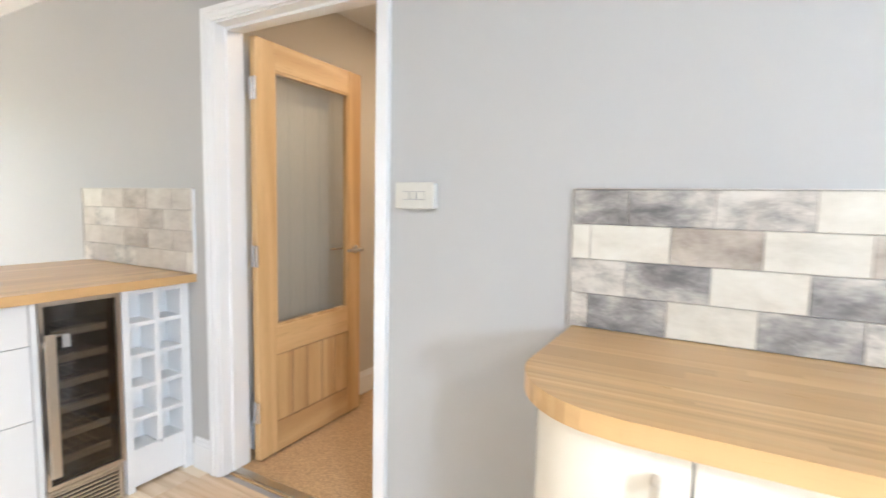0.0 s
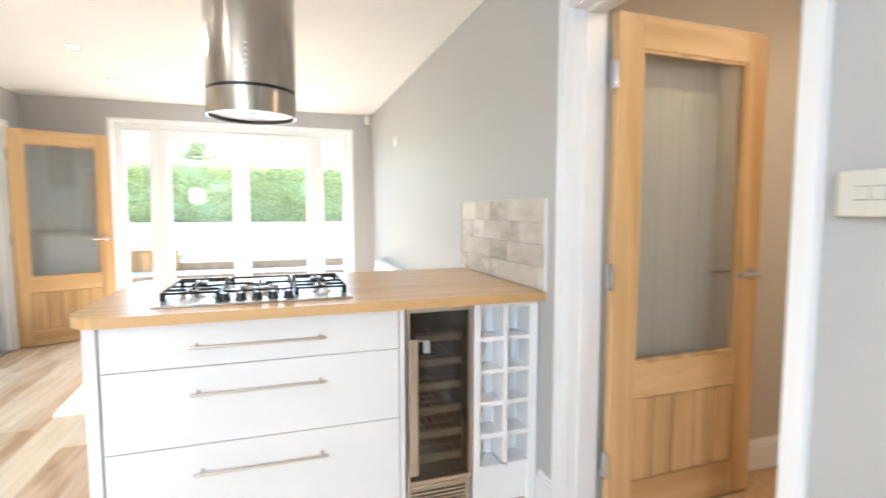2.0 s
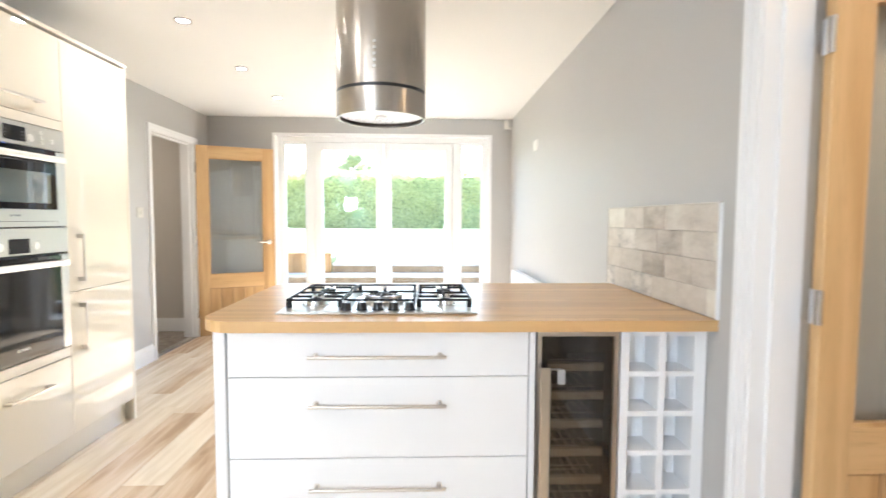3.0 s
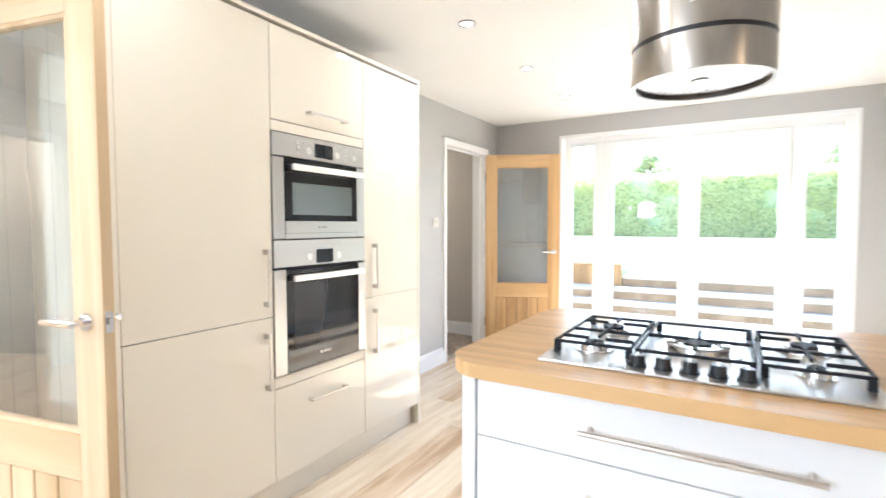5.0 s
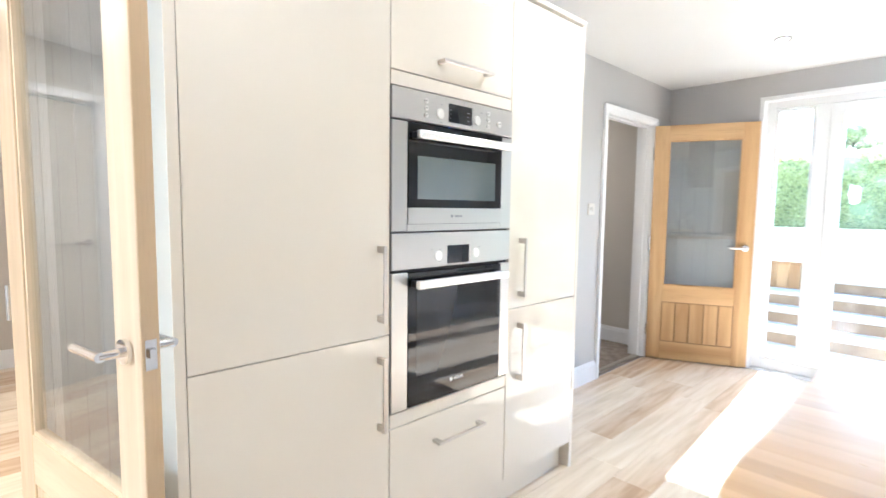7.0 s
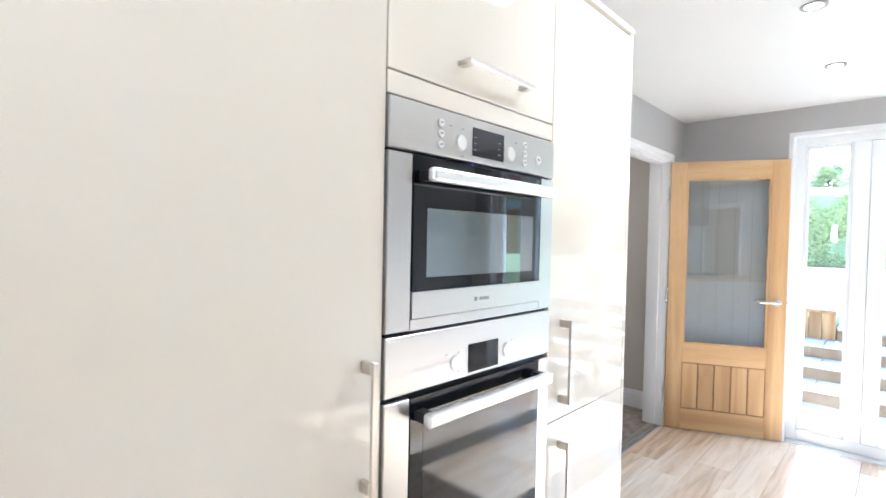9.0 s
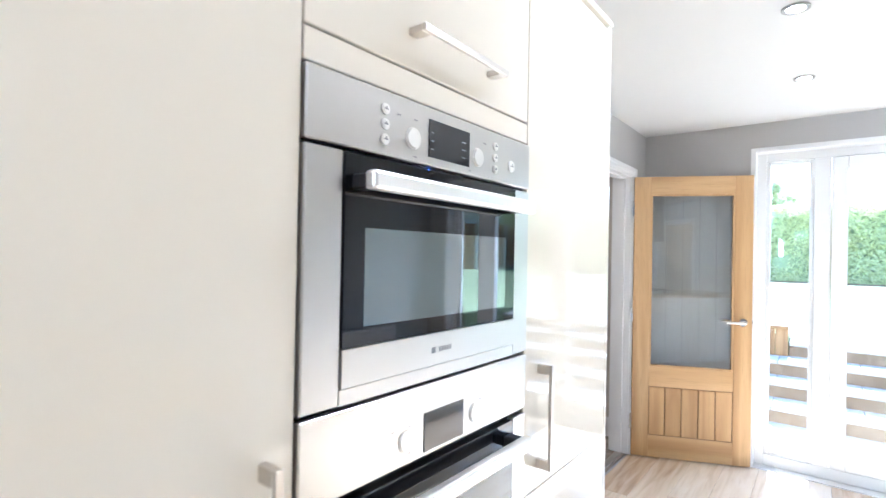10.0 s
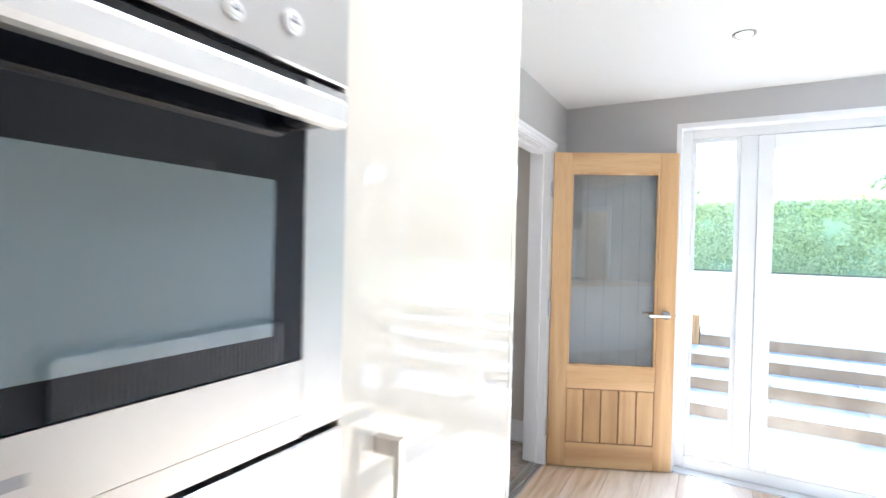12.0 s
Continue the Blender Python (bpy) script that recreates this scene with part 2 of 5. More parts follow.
def plank_material():
    """Rustic boards: cream sapwood crossed lengthways by soft brown heartwood bands, a few knots; each board differs."""
    m = material("rustic_plank", (0.55, 0.42, 0.28), 0.26)
    v = coords(m, (0.1, 1.0, 1.0))
    info = node(m, "ShaderNodeObjectInfo")
    band = node(m, "ShaderNodeTexNoise", Scale=4.5, Detail=2.0, Roughness=0.4, Distortion=0.4)
    link(m, v, band.inputs["Vector"])
    n = node(m, "ShaderNodeTexNoise", Scale=22.0, Detail=4.0, Distortion=0.6)
    link(m, v, n.inputs["Vector"])
    fv = coords(m, (0.03, 1.0, 1.0))
    f = node(m, "ShaderNodeTexNoise", Scale=150.0, Detail=2.0)
    link(m, fv, f.inputs["Vector"])
    kv = coords(m, (0.45, 1.0, 1.0))
    k = node(m, "ShaderNodeTexNoise", Scale=5.0, Detail=2.0, Distortion=0.4)
    link(m, kv, k.inputs["Vector"])
    lift = node(m, "ShaderNodeMath")
    lift.operation = "MULTIPLY_ADD"
    lift.inputs[1].default_value, lift.inputs[2].default_value = 0.5, -0.24
    link(m, info.outputs["Random"], lift.inputs[0])
    add = node(m, "ShaderNodeMath")
    add.operation = "ADD"
    link(m, band.outputs["Fac"], add.inputs[0])
    link(m, lift.outputs[0], add.inputs[1])
    cream = ramp(m, n.outputs["Fac"], [(0.3, (0.69, 0.57, 0.41)), (0.5, (0.78, 0.665, 0.50)), (0.7, (0.83, 0.73, 0.58))])
    brown = ramp(m, n.outputs["Fac"], [(0.3, (0.42, 0.28, 0.165)), (0.5, (0.57, 0.41, 0.26)), (0.7, (0.67, 0.51, 0.35))])
    col = mix(m, cream, brown, ramp(m, add.outputs[0], [(0.44, (0, 0, 0)), (0.72, (0.85, 0.85, 0.85))]))
    col = mix(m, col, (0.17, 0.10, 0.055), ramp(m, k.outputs["Fac"], [(0.73, (0, 0, 0)), (0.82, (0.6, 0.6, 0.6))]))
    col = mix(m, col, (0.30, 0.19, 0.11), ramp(m, f.outputs["Fac"], [(0.58, (0, 0, 0)), (0.9, (0.22, 0.22, 0.22))]))
    set_colour(m, col)
    set_rough(m, n.outputs["Fac"], 0.15, 0.26)
    bump(m, f.outputs["Fac"], 0.06, 0.0005)
    return m


M_PLANK = plank_material()


STAVE = [(0.0, (0.57, 0.35, 0.15)), (0.5, (0.68, 0.445, 0.205)), (1.0, (0.75, 0.515, 0.255))]
M_STAVE_V = {"x": wood("oak_stave", STAVE, "x", 0.3, 4.0, 0.05, 0.16, fibres=0.18), "y": wood("oak_stave_lengthways", STAVE, "y", 0.3, 4.0, 0.05, 0.16, fibres=0.18)}


def ground_material(name, stops, scale, rough=0.95, detail=8.0):
    m = material(name, stops[1][1], rough)
    v = coords(m, shift=False)
    n = node(m, "ShaderNodeTexNoise", Scale=scale, Detail=detail, Roughness=0.7)
    link(m, v, n.inputs["Vector"])
    w = node(m, "ShaderNodeTexNoise", Scale=scale * 0.04, Detail=3.0)
    link(m, v, w.inputs["Vector"])
    c = ramp(m, n.outputs["Fac"], stops)
    set_colour(m, mix(m, c, tuple(x * 0.8 for x in stops[1][1]), ramp(m, w.outputs["Fac"], [(0.45, (0, 0, 0)), (0.7, (0.6, 0.6, 0.6))])))
    bump(m, n.outputs["Fac"], 0.5, 0.01)
    return m


M_LAWN = ground_material("lawn", [(0.3, (0.16, 0.21, 0.09)), (0.5, (0.23, 0.28, 0.13)), (0.7, (0.31, 0.35, 0.19))], 40.0)
M_PAVING = ground_material("pale_paving", [(0.3, (0.36, 0.335, 0.30)), (0.5, (0.43, 0.405, 0.365)), (0.7, (0.50, 0.475, 0.43))], 18.0, 0.85)
M_STONE = ground_material("riser_stone", [(0.3, (0.13, 0.08, 0.042)), (0.5, (0.22, 0.145, 0.085)), (0.7, (0.34, 0.24, 0.155))], 6.0, 0.85)
M_ROOFTILE = ground_material("roof_tile", [(0.3, (0.20, 0.07, 0.045)), (0.5, (0.27, 0.10, 0.06)), (0.7, (0.33, 0.14, 0.09))], 20.0)
M_BARK = ground_material("bark", [(0.3, (0.06, 0.045, 0.03)), (0.5, (0.11, 0.085, 0.06)), (0.7, (0.17, 0.13, 0.1))], 25.0)
M_FENCE = wood("fence_board", [(0.0, (0.26, 0.135, 0.05)), (0.5, (0.36, 0.20, 0.08)), (1.0, (0.44, 0.26, 0.115))], "z", 0.8, random_tone=0.35)


def leaf_material(name, a, b):
    """Thin leaves: part of the light shines through them."""
    m = bpy.data.materials.new(name)
    m.use_nodes = True
    t = m.node_tree
    t.nodes.clear()
    out = t.nodes.new("ShaderNodeOutputMaterial")
    g = node(m, "ShaderNodeNewGeometry")
    c = ramp(m, g.outputs["Random Per Island"], [(0.0, a), (1.0, b)])
    face = node(m, "ShaderNodeBsdfPrincipled", Roughness=0.5)
    back = node(m, "ShaderNodeBsdfTranslucent")
    ms = t.nodes.new("ShaderNodeMixShader")
    ms.inputs[0].default_value = 0.5
    link(m, c, face.inputs["Base Color"])
    link(m, c, back.inputs["Color"])
    link(m, face.outputs[0], ms.inputs[1])
    link(m, back.outputs[0], ms.inputs[2])
    link(m, ms.outputs[0], out.inputs[0])
    return m


# Leaf and inside colours raised above real foliage to imitate brighter garden light.
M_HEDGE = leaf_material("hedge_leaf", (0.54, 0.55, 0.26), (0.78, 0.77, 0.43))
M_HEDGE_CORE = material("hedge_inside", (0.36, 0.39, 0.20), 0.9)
M_TREELEAF = leaf_material("tree_leaf", (0.40, 0.43, 0.24), (0.62, 0.64, 0.40))


# ---- building helpers ----
def box(bm, x0, y0, z0, x1, y1, z1, bevel=0.0, segments=1):
    """A box between two corners, its edges rounded by bevel."""
    c = [(a, b, d) for a in (x0, x1) for b in (y0, y1) for d in (z0, z1)]
    v = [bm.verts.new(p) for p in c]
    faces = [bm.faces.new([v[i] for i in q]) for q in ((0, 1, 3, 2), (4, 6, 7, 5), (0, 4, 5, 1), (2, 3, 7, 6), (0, 2, 6, 4), (1, 5, 7, 3))]
    if (x1 - x0) * (y1 - y0) * (z1 - z0) < 0:
        bmesh.ops.reverse_faces(bm, faces=faces)
    if bevel:
        edges = list({e for f in faces for e in f.edges})
        bmesh.ops.bevel(bm, geom=edges, offset=bevel, segments=segments, profile=0.5, affect="EDGES")


def rod(bm, a, b, radius, radius2=None, sides=14):
    """A round bar from a to b, with closed ends."""
    a, b = Vector(a), Vector(b)
    r2 = radius if radius2 is None else radius2
    m = Matrix.Translation((a + b) / 2) @ (b - a).to_track_quat("Z", "Y").to_matrix().to_4x4()
    bmesh.ops.create_cone(bm, cap_ends=True, segments=sides, radius1=radius, radius2=r2, depth=(b - a).length, matrix=m)


def ring(bm, centre, outer, inner, z0, z1, sides=32):
    """A flat ring lying level."""
    rows = []
    for r, z in ((outer, z0), (outer, z1), (inner, z1), (inner, z0)):
        rows.append([bm.verts.new((centre[0] + r * math.cos(i * math.tau / sides), centre[1] + r * math.sin(i * math.tau / sides), z)) for i in range(sides)])
    for k in range(4):
        p, q = rows[k], rows[(k + 1) % 4]
        for i in range(sides):
            j = (i + 1) % sides
            bm.faces.new((p[i], p[j], q[j], q[i]))


def prism(bm, outline, z0, z1, bevel=0.0):
    """A plan outline (anticlockwise), raised from z0 to z1."""
    low = [bm.verts.new((x, y, z0)) for x, y in outline]
    top = [bm.verts.new((x, y, z1)) for x, y in outline]
    n = len(outline)
    bm.faces.new(list(reversed(low)))
    lid = bm.faces.new(top)
    for i in range(n):
        j = (i + 1) % n
        bm.faces.new((low[i], low[j], top[j], top[i]))
    if bevel:
        bmesh.ops.bevel(bm, geom=list(lid.edges), offset=bevel, segments=2, profile=0.5, affect="EDGES")


def world_of(ob):
    m = ob.matrix_basis.copy()
    while ob.parent:
        ob = ob.parent
        m = ob.matrix_basis @ m
    return m


def part(name, bm, mat, parent=None, label="", smooth=False, local=False):
    """Links a bmesh as one mesh object under a thing or a part. Built in world places unless local."""
    if parent is not None and not local:
        bm.transform(world_of(parent).inverted())
    me = bpy.data.meshes.new(name)
    bm.normal_update()
    bm.to_mesh(me)
    bm.free()
    me.materials.append(mat)
    if smooth:
        for p in me.polygons:
            p.use_smooth = True
        me.set_sharp_from_angle(angle=radians(40))
    ob = new(name, me)
    if parent is not None:
        ob.parent = parent
    if label:
        ob["label"] = label
    return ob


def boxes(*rows, bevel=0.0):
    bm = bmesh.new()
    for r in rows:
        box(bm, *r, bevel=bevel)
    return bm


def thing(name, place, label, category, group="", kind=""):
    ob = new(name)
    ob.empty_display_size = 0.1
    ob.matrix_basis = place if isinstance(place, Matrix) else Matrix.Translation(place)
    return tagged(ob, label, category, group, kind)


def structure(name, bm, mat, label, category, smooth=False):
    return tagged(part(name, bm, mat, smooth=smooth), label, category, kind="structure")


# ---- large structure ----
XW, XE, YN, YS, ZC = -6.078, 2.4, 1.422, -1.905, 2.346
D1A, D1B = -1.974, -1.122      # doorway in the north wall
D2A, D2B = -5.738, -4.953     # doorway in the south wall, beside the patio doors
D3A, D3B = -1.645, -0.865       # doorway in the south wall, beside the tall units
DH = 1.994                    # height of the doorways
WA, WB, WH = -1.185, 1.185, 2.155
TN, TS, TW = 0.14, 0.125, 0.26

EW = (-1.86, -1.47, 1.45, 1.86)  # window in the east wall, behind the walker
LIN = 0.026                   # thickness of a door lining
structure("wall_north", boxes((XW - TW, YN, 0, D1A - LIN, YN + TN, ZC), (D1B + LIN, YN, 0, XE, YN + TN, ZC), (D1A - LIN, YN, DH + LIN, D1B + LIN, YN + TN, ZC)), M_WALL, "plain plastered kitchen wall painted pale grey", "wall")
structure("wall_south", boxes((XW - TW, YS - TS, 0, D2A - LIN, YS, ZC), (D2B + LIN, YS - TS, 0, D3A - LIN, YS, ZC), (D3B + LIN, YS - TS, 0, XE, YS, ZC), (D2A - LIN, YS - TS, DH + LIN, D2B + LIN, YS, ZC), (D3A - LIN, YS - TS, DH + LIN, D3B + LIN, YS, ZC)), M_WALL, "grey plastered wall with two doorways", "wall")
structure("wall_west", boxes((XW - TW, YS, 0, XW, WA, ZC), (XW - TW, WB, 0, XW, YN, ZC), (XW - TW, WA, WH, XW, WB, ZC)), M_WALL, "grey plastered wall around the patio doors", "wall")
structure("wall_east", boxes((XE, YS - TS, 0, XE + 0.25, EW[0], ZC), (XE, EW[1], 0, XE + 0.25, YN + TN, ZC), (XE, EW[0], 0, XE + 0.25, EW[1], EW[2]), (XE, EW[0], EW[3], XE + 0.25, EW[1], ZC)), M_WALL, "plain grey plastered wall at the kitchen end", "wall")
# Unseen block over the rooms, added only to keep direct sun out.
structure("unseen_sun_block", boxes((-2.1, -5.3, ZC + 0.1, 1.3, YS - TS, 5.0), (-2.1, YS - TS, ZC + 0.2, XE + 0.25, YN + TN, 5.0)), M_RENDER, "unseen rendered block above the rooms, added to hold off the sun", "wall")
structure("ceiling", boxes((XW - TW, YS - TS, ZC, XE + 0.25, YN + TN, ZC + 0.2)), M_CEIL, "smooth white painted kitchen ceiling", "ceiling")
structure("subfloor", boxes((XW - TW, YS - TS, -0.25, XE + 0.25, YN + TN, -0.012)), M_GROUT, "grey screed under the kitchen boards", "floor")


def room(name, x0, x1, y0, y1, side, floor_mat, floor_label, wall_mat=M_HALL):
    """A plain adjoining room: three walls (not the one on its kitchen side), floor and ceiling."""
    t = 0.1
    rows = []
    if side != "s":
        rows.append((x0 - t, y0 - t, 0, x1 + t, y0, ZC))
    if side != "n":
        rows.append((x0 - t, y1, 0, x1 + t, y1 + t, ZC))
    rows += [(x0 - t, y0, 0, x0, y1, ZC), (x1, y0, 0, x1 + t, y1, ZC)]
    for row in rows:
        structure("wall_" + name, boxes(row), wall_mat, "plain warm grey wall of the " + name, "wall")
    structure("floor_" + name, boxes((x0 - t, y0 - t, -0.2, x1 + t, y1 + t, -0.004)), floor_mat, floor_label, "floor")
    structure("ceiling_" + name, boxes((x0 - t, y0 - t, ZC, x1 + t, y1 + t, ZC + 0.1)), M_CEIL, "white ceiling of the " + name, "ceiling")


room("hall", -2.075, -0.75, YN + TN, 3.5, "s", M_CARPET, "tan carpet in the hall")
room("utility", -6.02, -4.75, -3.9, YS - TS, "n", M_LINO, "mottled brown floor of the utility room")


# baseboards
def skirting(bm, x0, y0, x1, y1, side, h=0.145, t=0.018):
    """A moulded board along a wall; side is the way it stands out of the wall."""
    for depth, low, high in ((t, 0.0, h - 0.03), (t * 0.65, h - 0.03, h - 0.012), (t * 0.35, h - 0.012, h)):
        a, b = Vector((x0, y0)), Vector((x1, y1))
        o = Vector(side) * depth
        xs, ys = sorted((a.x, b.x)), sorted((a.y, b.y))
        if o.x:
            xs = sorted((a.x, a.x + o.x))
        else:
            ys = sorted((a.y, a.y + o.y))
        box(bm, xs[0], ys[0], low, xs[1], ys[1], high)


def baseboard(x0, y0, x1, y1, side):
    bm = bmesh.new()
    skirting(bm, x0, y0, x1, y1, side)
    structure("baseboard", bm, M_TRIM, "white moulded skirting board along the wall", "baseboard")


AW = 0.06  # width of an architrave
baseboard(XW, YN, -3.02, YN, (0, -1))
baseboard(-2.165, YN, D1A - AW, YN, (0, -1))
baseboard(D1B + AW, YN, -0.397, YN, (0, -1))
baseboard(D2B + AW, YS, -3.66, YS, (0, 1))
baseboard(XW, YS, D2A - AW, YS, (0, 1))
baseboard(D3B + AW, YS, XE, YS, (0, 1))
baseboard(XW, YS, XW, WA - 0.002, (1, 0))
baseboard(XW, WB + 0.002, XW, YN, (1, 0))
baseboard(-2.075, YN + TN + 0.1, -2.075, 3.5, (1, 0))
baseboard(-2.075, 3.5, -0.75, 3.5, (0, -1))
baseboard(-6.02, YS - TS - 0.02, -6.02, -3.9, (1, 0))
baseboard(-6.02, -3.9, -4.75, -3.9, (0, 1))


# door frames
def door_frame(name, a, b, wall_y, thick, front, label):
    """Lining, stop and moulded architraves of a doorway along x; front: +1 when the kitchen lies towards +y."""
    f = thing(name, ((a + b) / 2, wall_y, 0), label, "door frame", kind="structure")
    y0, y1 = sorted((wall_y, wall_y - front * thick))
    part("lining", boxes((a - LIN, y0, 0, a, y1, DH), (b, y0, 0, b + LIN, y1, DH), (a - LIN, y0, DH, b + LIN, y1, DH + LIN)), M_TRIM, f)
    ym = (y0 + y1) / 2
    part("stop", boxes((a, ym - 0.018, 0, a + 0.012, ym + 0.018, DH), (b - 0.012, ym - 0.018, 0, b, ym + 0.018, DH), (a + 0.012, ym - 0.018, DH - 0.012, b - 0.012, ym + 0.018, DH)), M_TRIM, f)
    for y, s in ((wall_y, front), (wall_y - front * thick, -front)):
        for lo, hi, d in ((0.006, 0.016, 0.013), (0.016, AW - 0.022, 0.018), (AW - 0.022, AW, 0.023)):
            bm = bmesh.new()
            ys = sorted((y, y + s * d))
            box(bm, a - hi, ys[0], 0, a - lo, ys[1], DH + hi)
            box(bm, b + lo, ys[0], 0, b + hi, ys[1], DH + hi)
            box(bm, a - lo, ys[0], DH + lo, b + lo, ys[1], DH + hi)
            part("architrave", bm, M_TRIM, f)
    part("threshold", boxes((a, ym - 0.02, -0.004, b, ym + 0.02, 0.006)), M_THRESH, f, "dull metal threshold strip")
    return f


door_frame("door_frame", D1A, D1B, YN, TN, -1, "white painted frame and architrave of the hall doorway")
door_frame("door_frame", D2A, D2B, YS, TS, 1, "white painted frame and architrave of the utility doorway")
door_frame("door_frame", D3A, D3B, YS, TS, 1, "white painted frame of the lobby doorway")


# oak doors
def lever(parent, x, side, z=1.0, toward=-1):
    """A chrome lever on a round rose, on one face of a leaf."""
    y = side * 0.02
    bm = bmesh.new()
    rod(bm, (x, y, z), (x, y + side * 0.009, z), 0.026, sides=24)
    rod(bm, (x, y, z), (x, y + side * 0.05, z), 0.0095)
    rod(bm, (x - toward * 0.008, y + side * 0.05, z), (x + toward * 0.115, y + side * 0.05, z), 0.0098)
    return part("door_handle", bm, M_CHROME, parent, "polished chrome lever handle on a round rose", smooth=True, local=True)


def oak_door(name, hinge, turn, width, label, flip=1, upright=M_OAK_V, across=M_OAK_H):
    """A part-glazed cottage door: its leaf runs from the hinge along local x. flip: the side of the hinge knuckles."""
    d = thing(name, pose(hinge[0], hinge[1], 0, 0, 0, turn), label, "door", kind="structure")
    T, H, S = 0.018, 1.99, 0.112
    for x0, x1 in ((0, S), (width - S, width)):
        part("stile", boxes((x0, -T, 0.008, x1, T, H), bevel=0.002), upright, d, local=True)
    for z0, z1 in ((H - 0.125, H), (0.505, 0.645), (0.008, 0.16)):
        part("rail", boxes((S, -T + 0.0005, z0, width - S, T - 0.0005, z1), bevel=0.001), across, d, local=True)
    gx0, gx1, gz0, gz1 = S, width - S, 0.645, H - 0.125
    part("glazing_bead", boxes((gx0, -0.013, gz0, gx0 + 0.012, 0.013, gz1), (gx1 - 0.012, -0.013, gz0, gx1, 0.013, gz1), (gx0 + 0.012, -0.013, gz0, gx1 - 0.012, 0.013, gz0 + 0.012), (gx0 + 0.012, -0.013, gz1 - 0.012, gx1 - 0.012, 0.013, gz1)), upright, d, local=True)
    pane = part("glass", boxes((gx0 + 0.006, -0.003, gz0 + 0.006, gx1 - 0.006, 0.003, gz1 - 0.006)), M_DOORGLASS, d, "clear glass pane with fine etched upright lines", local=True)
    n = 4
    for i in range(n):
        x = gx0 + (gx1 - gx0) * (i + 1) / (n + 1)
        part("etched_line", boxes((x - 0.0017, 0.0032, gz0 + 0.012, x + 0.0017, 0.0036, gz1 - 0.012)), M_ETCH, pane, local=True)
    part("groove_board", boxes((S, -0.009, 0.16, width - S, 0.009, 0.505)), M_GROOVE, d, local=True)
    w = (width - 2 * S) / 5
    for i in range(5):
        x = S + i * w
        part("panel_board", boxes((x + 0.0035, -0.0145, 0.1645, x + w - 0.0035, 0.0145, 0.5005), bevel=0.003), upright, d, local=True)
    for side in (-1, 1):
        lever(d, width - 0.058, side, 0.985)
    part("latch_plate", boxes((width - 0.001, -0.011, 0.953, width + 0.0015, 0.011, 1.014)), M_CHROME, d, "chrome latch plate", local=True)
    part("latch", boxes((width + 0.0015, -0.006, 0.978, width + 0.01, 0.006, 0.996)), M_CHROME, d, local=True)
    for z in (0.25, 1.0, 1.76):
        bm = bmesh.new()
        rod(bm, (-0.006, flip * (T + 0.003), z - 0.05), (-0.006, flip * (T + 0.003), z + 0.05), 0.007)
        box(bm, -0.022, flip * (T - 0.002) - 0.001, z - 0.05, 0.001, flip * (T - 0.002) + 0.001, z + 0.05)
        box(bm, -0.011, -T + 0.003, z - 0.05, -0.0005, T - 0.005, z + 0.05)
        part("hinge", bm, M_CHROME, d, "bright steel butt hinge", smooth=True, local=True)
    return d


oak_door("door_1", (-1.945, 1.59), 91.0, 0.762, "oak part-glazed door standing open into the hall", flip=-1)
oak_door("door_2", (-5.75, -1.888), 114.0, 0.762, "oak part-glazed door standing open against the grey corner", flip=1)
oak_door("door_3", (-1.619, -1.905), 102.0, 0.762, "oak part-glazed door, lightened as if strongly lit, standing open beside the tall units", flip=-1, upright=M_LIT_OAK_V, across=M_LIT_OAK_H)

# lobby and toilet beyond the third doorway
structure("wall_lobby", boxes((-2.1, -5.1, 0, -2.0, YS - TS, ZC), (-2.1, -5.2, 0, -0.9, -5.1, ZC), (-1.0, -5.1, 0, -0.9, -4.05, ZC), (-1.0, -4.05, 0, -0.80 - LIN, -3.95, ZC), (-0.05 + LIN, -4.05, 0, 0.12 - LIN, -3.95, ZC), (0.87 + LIN, -4.05, 0, 1.3, -3.95, ZC), (-0.80 - LIN, -4.05, DH + LIN, -0.05 + LIN, -3.95, ZC), (0.12 - LIN, -4.05, DH + LIN, 0.87 + LIN, -3.95, ZC), (1.2, -3.95, 0, 1.3, YS - TS, ZC), (0.0, -5.3, 0, 1.3, -5.2, ZC), (-0.05, -5.3, 0, 0.0, -4.05, ZC), (1.2, -5.2, 0, 1.3, -4.05, ZC)), M_HALL, "warm grey walls of the lobby and cloakroom", "wall")
structure("ceiling_lobby", boxes((-2.1, -5.3, ZC, 1.3, YS - TS, ZC + 0.1)), M_CEIL, "white ceiling of the lobby", "ceiling")
for a, b in ((-0.80, -0.05), (0.12, 0.87)):
    door_frame("door_frame", a, b, -3.95, 0.1, 1, "white painted door frame in the lobby")
baseboard(-0.9, -3.95, -0.80 - AW, -3.95, (0, 1))
baseboard(0.0, -5.2, 1.2, -5.2, (0, 1))
baseboard(-2.0, -5.1, -0.9, -5.1, (0, 1))
baseboard(-2.0, -5.1, -2.0, YS - TS - 0.03, (1, 0))


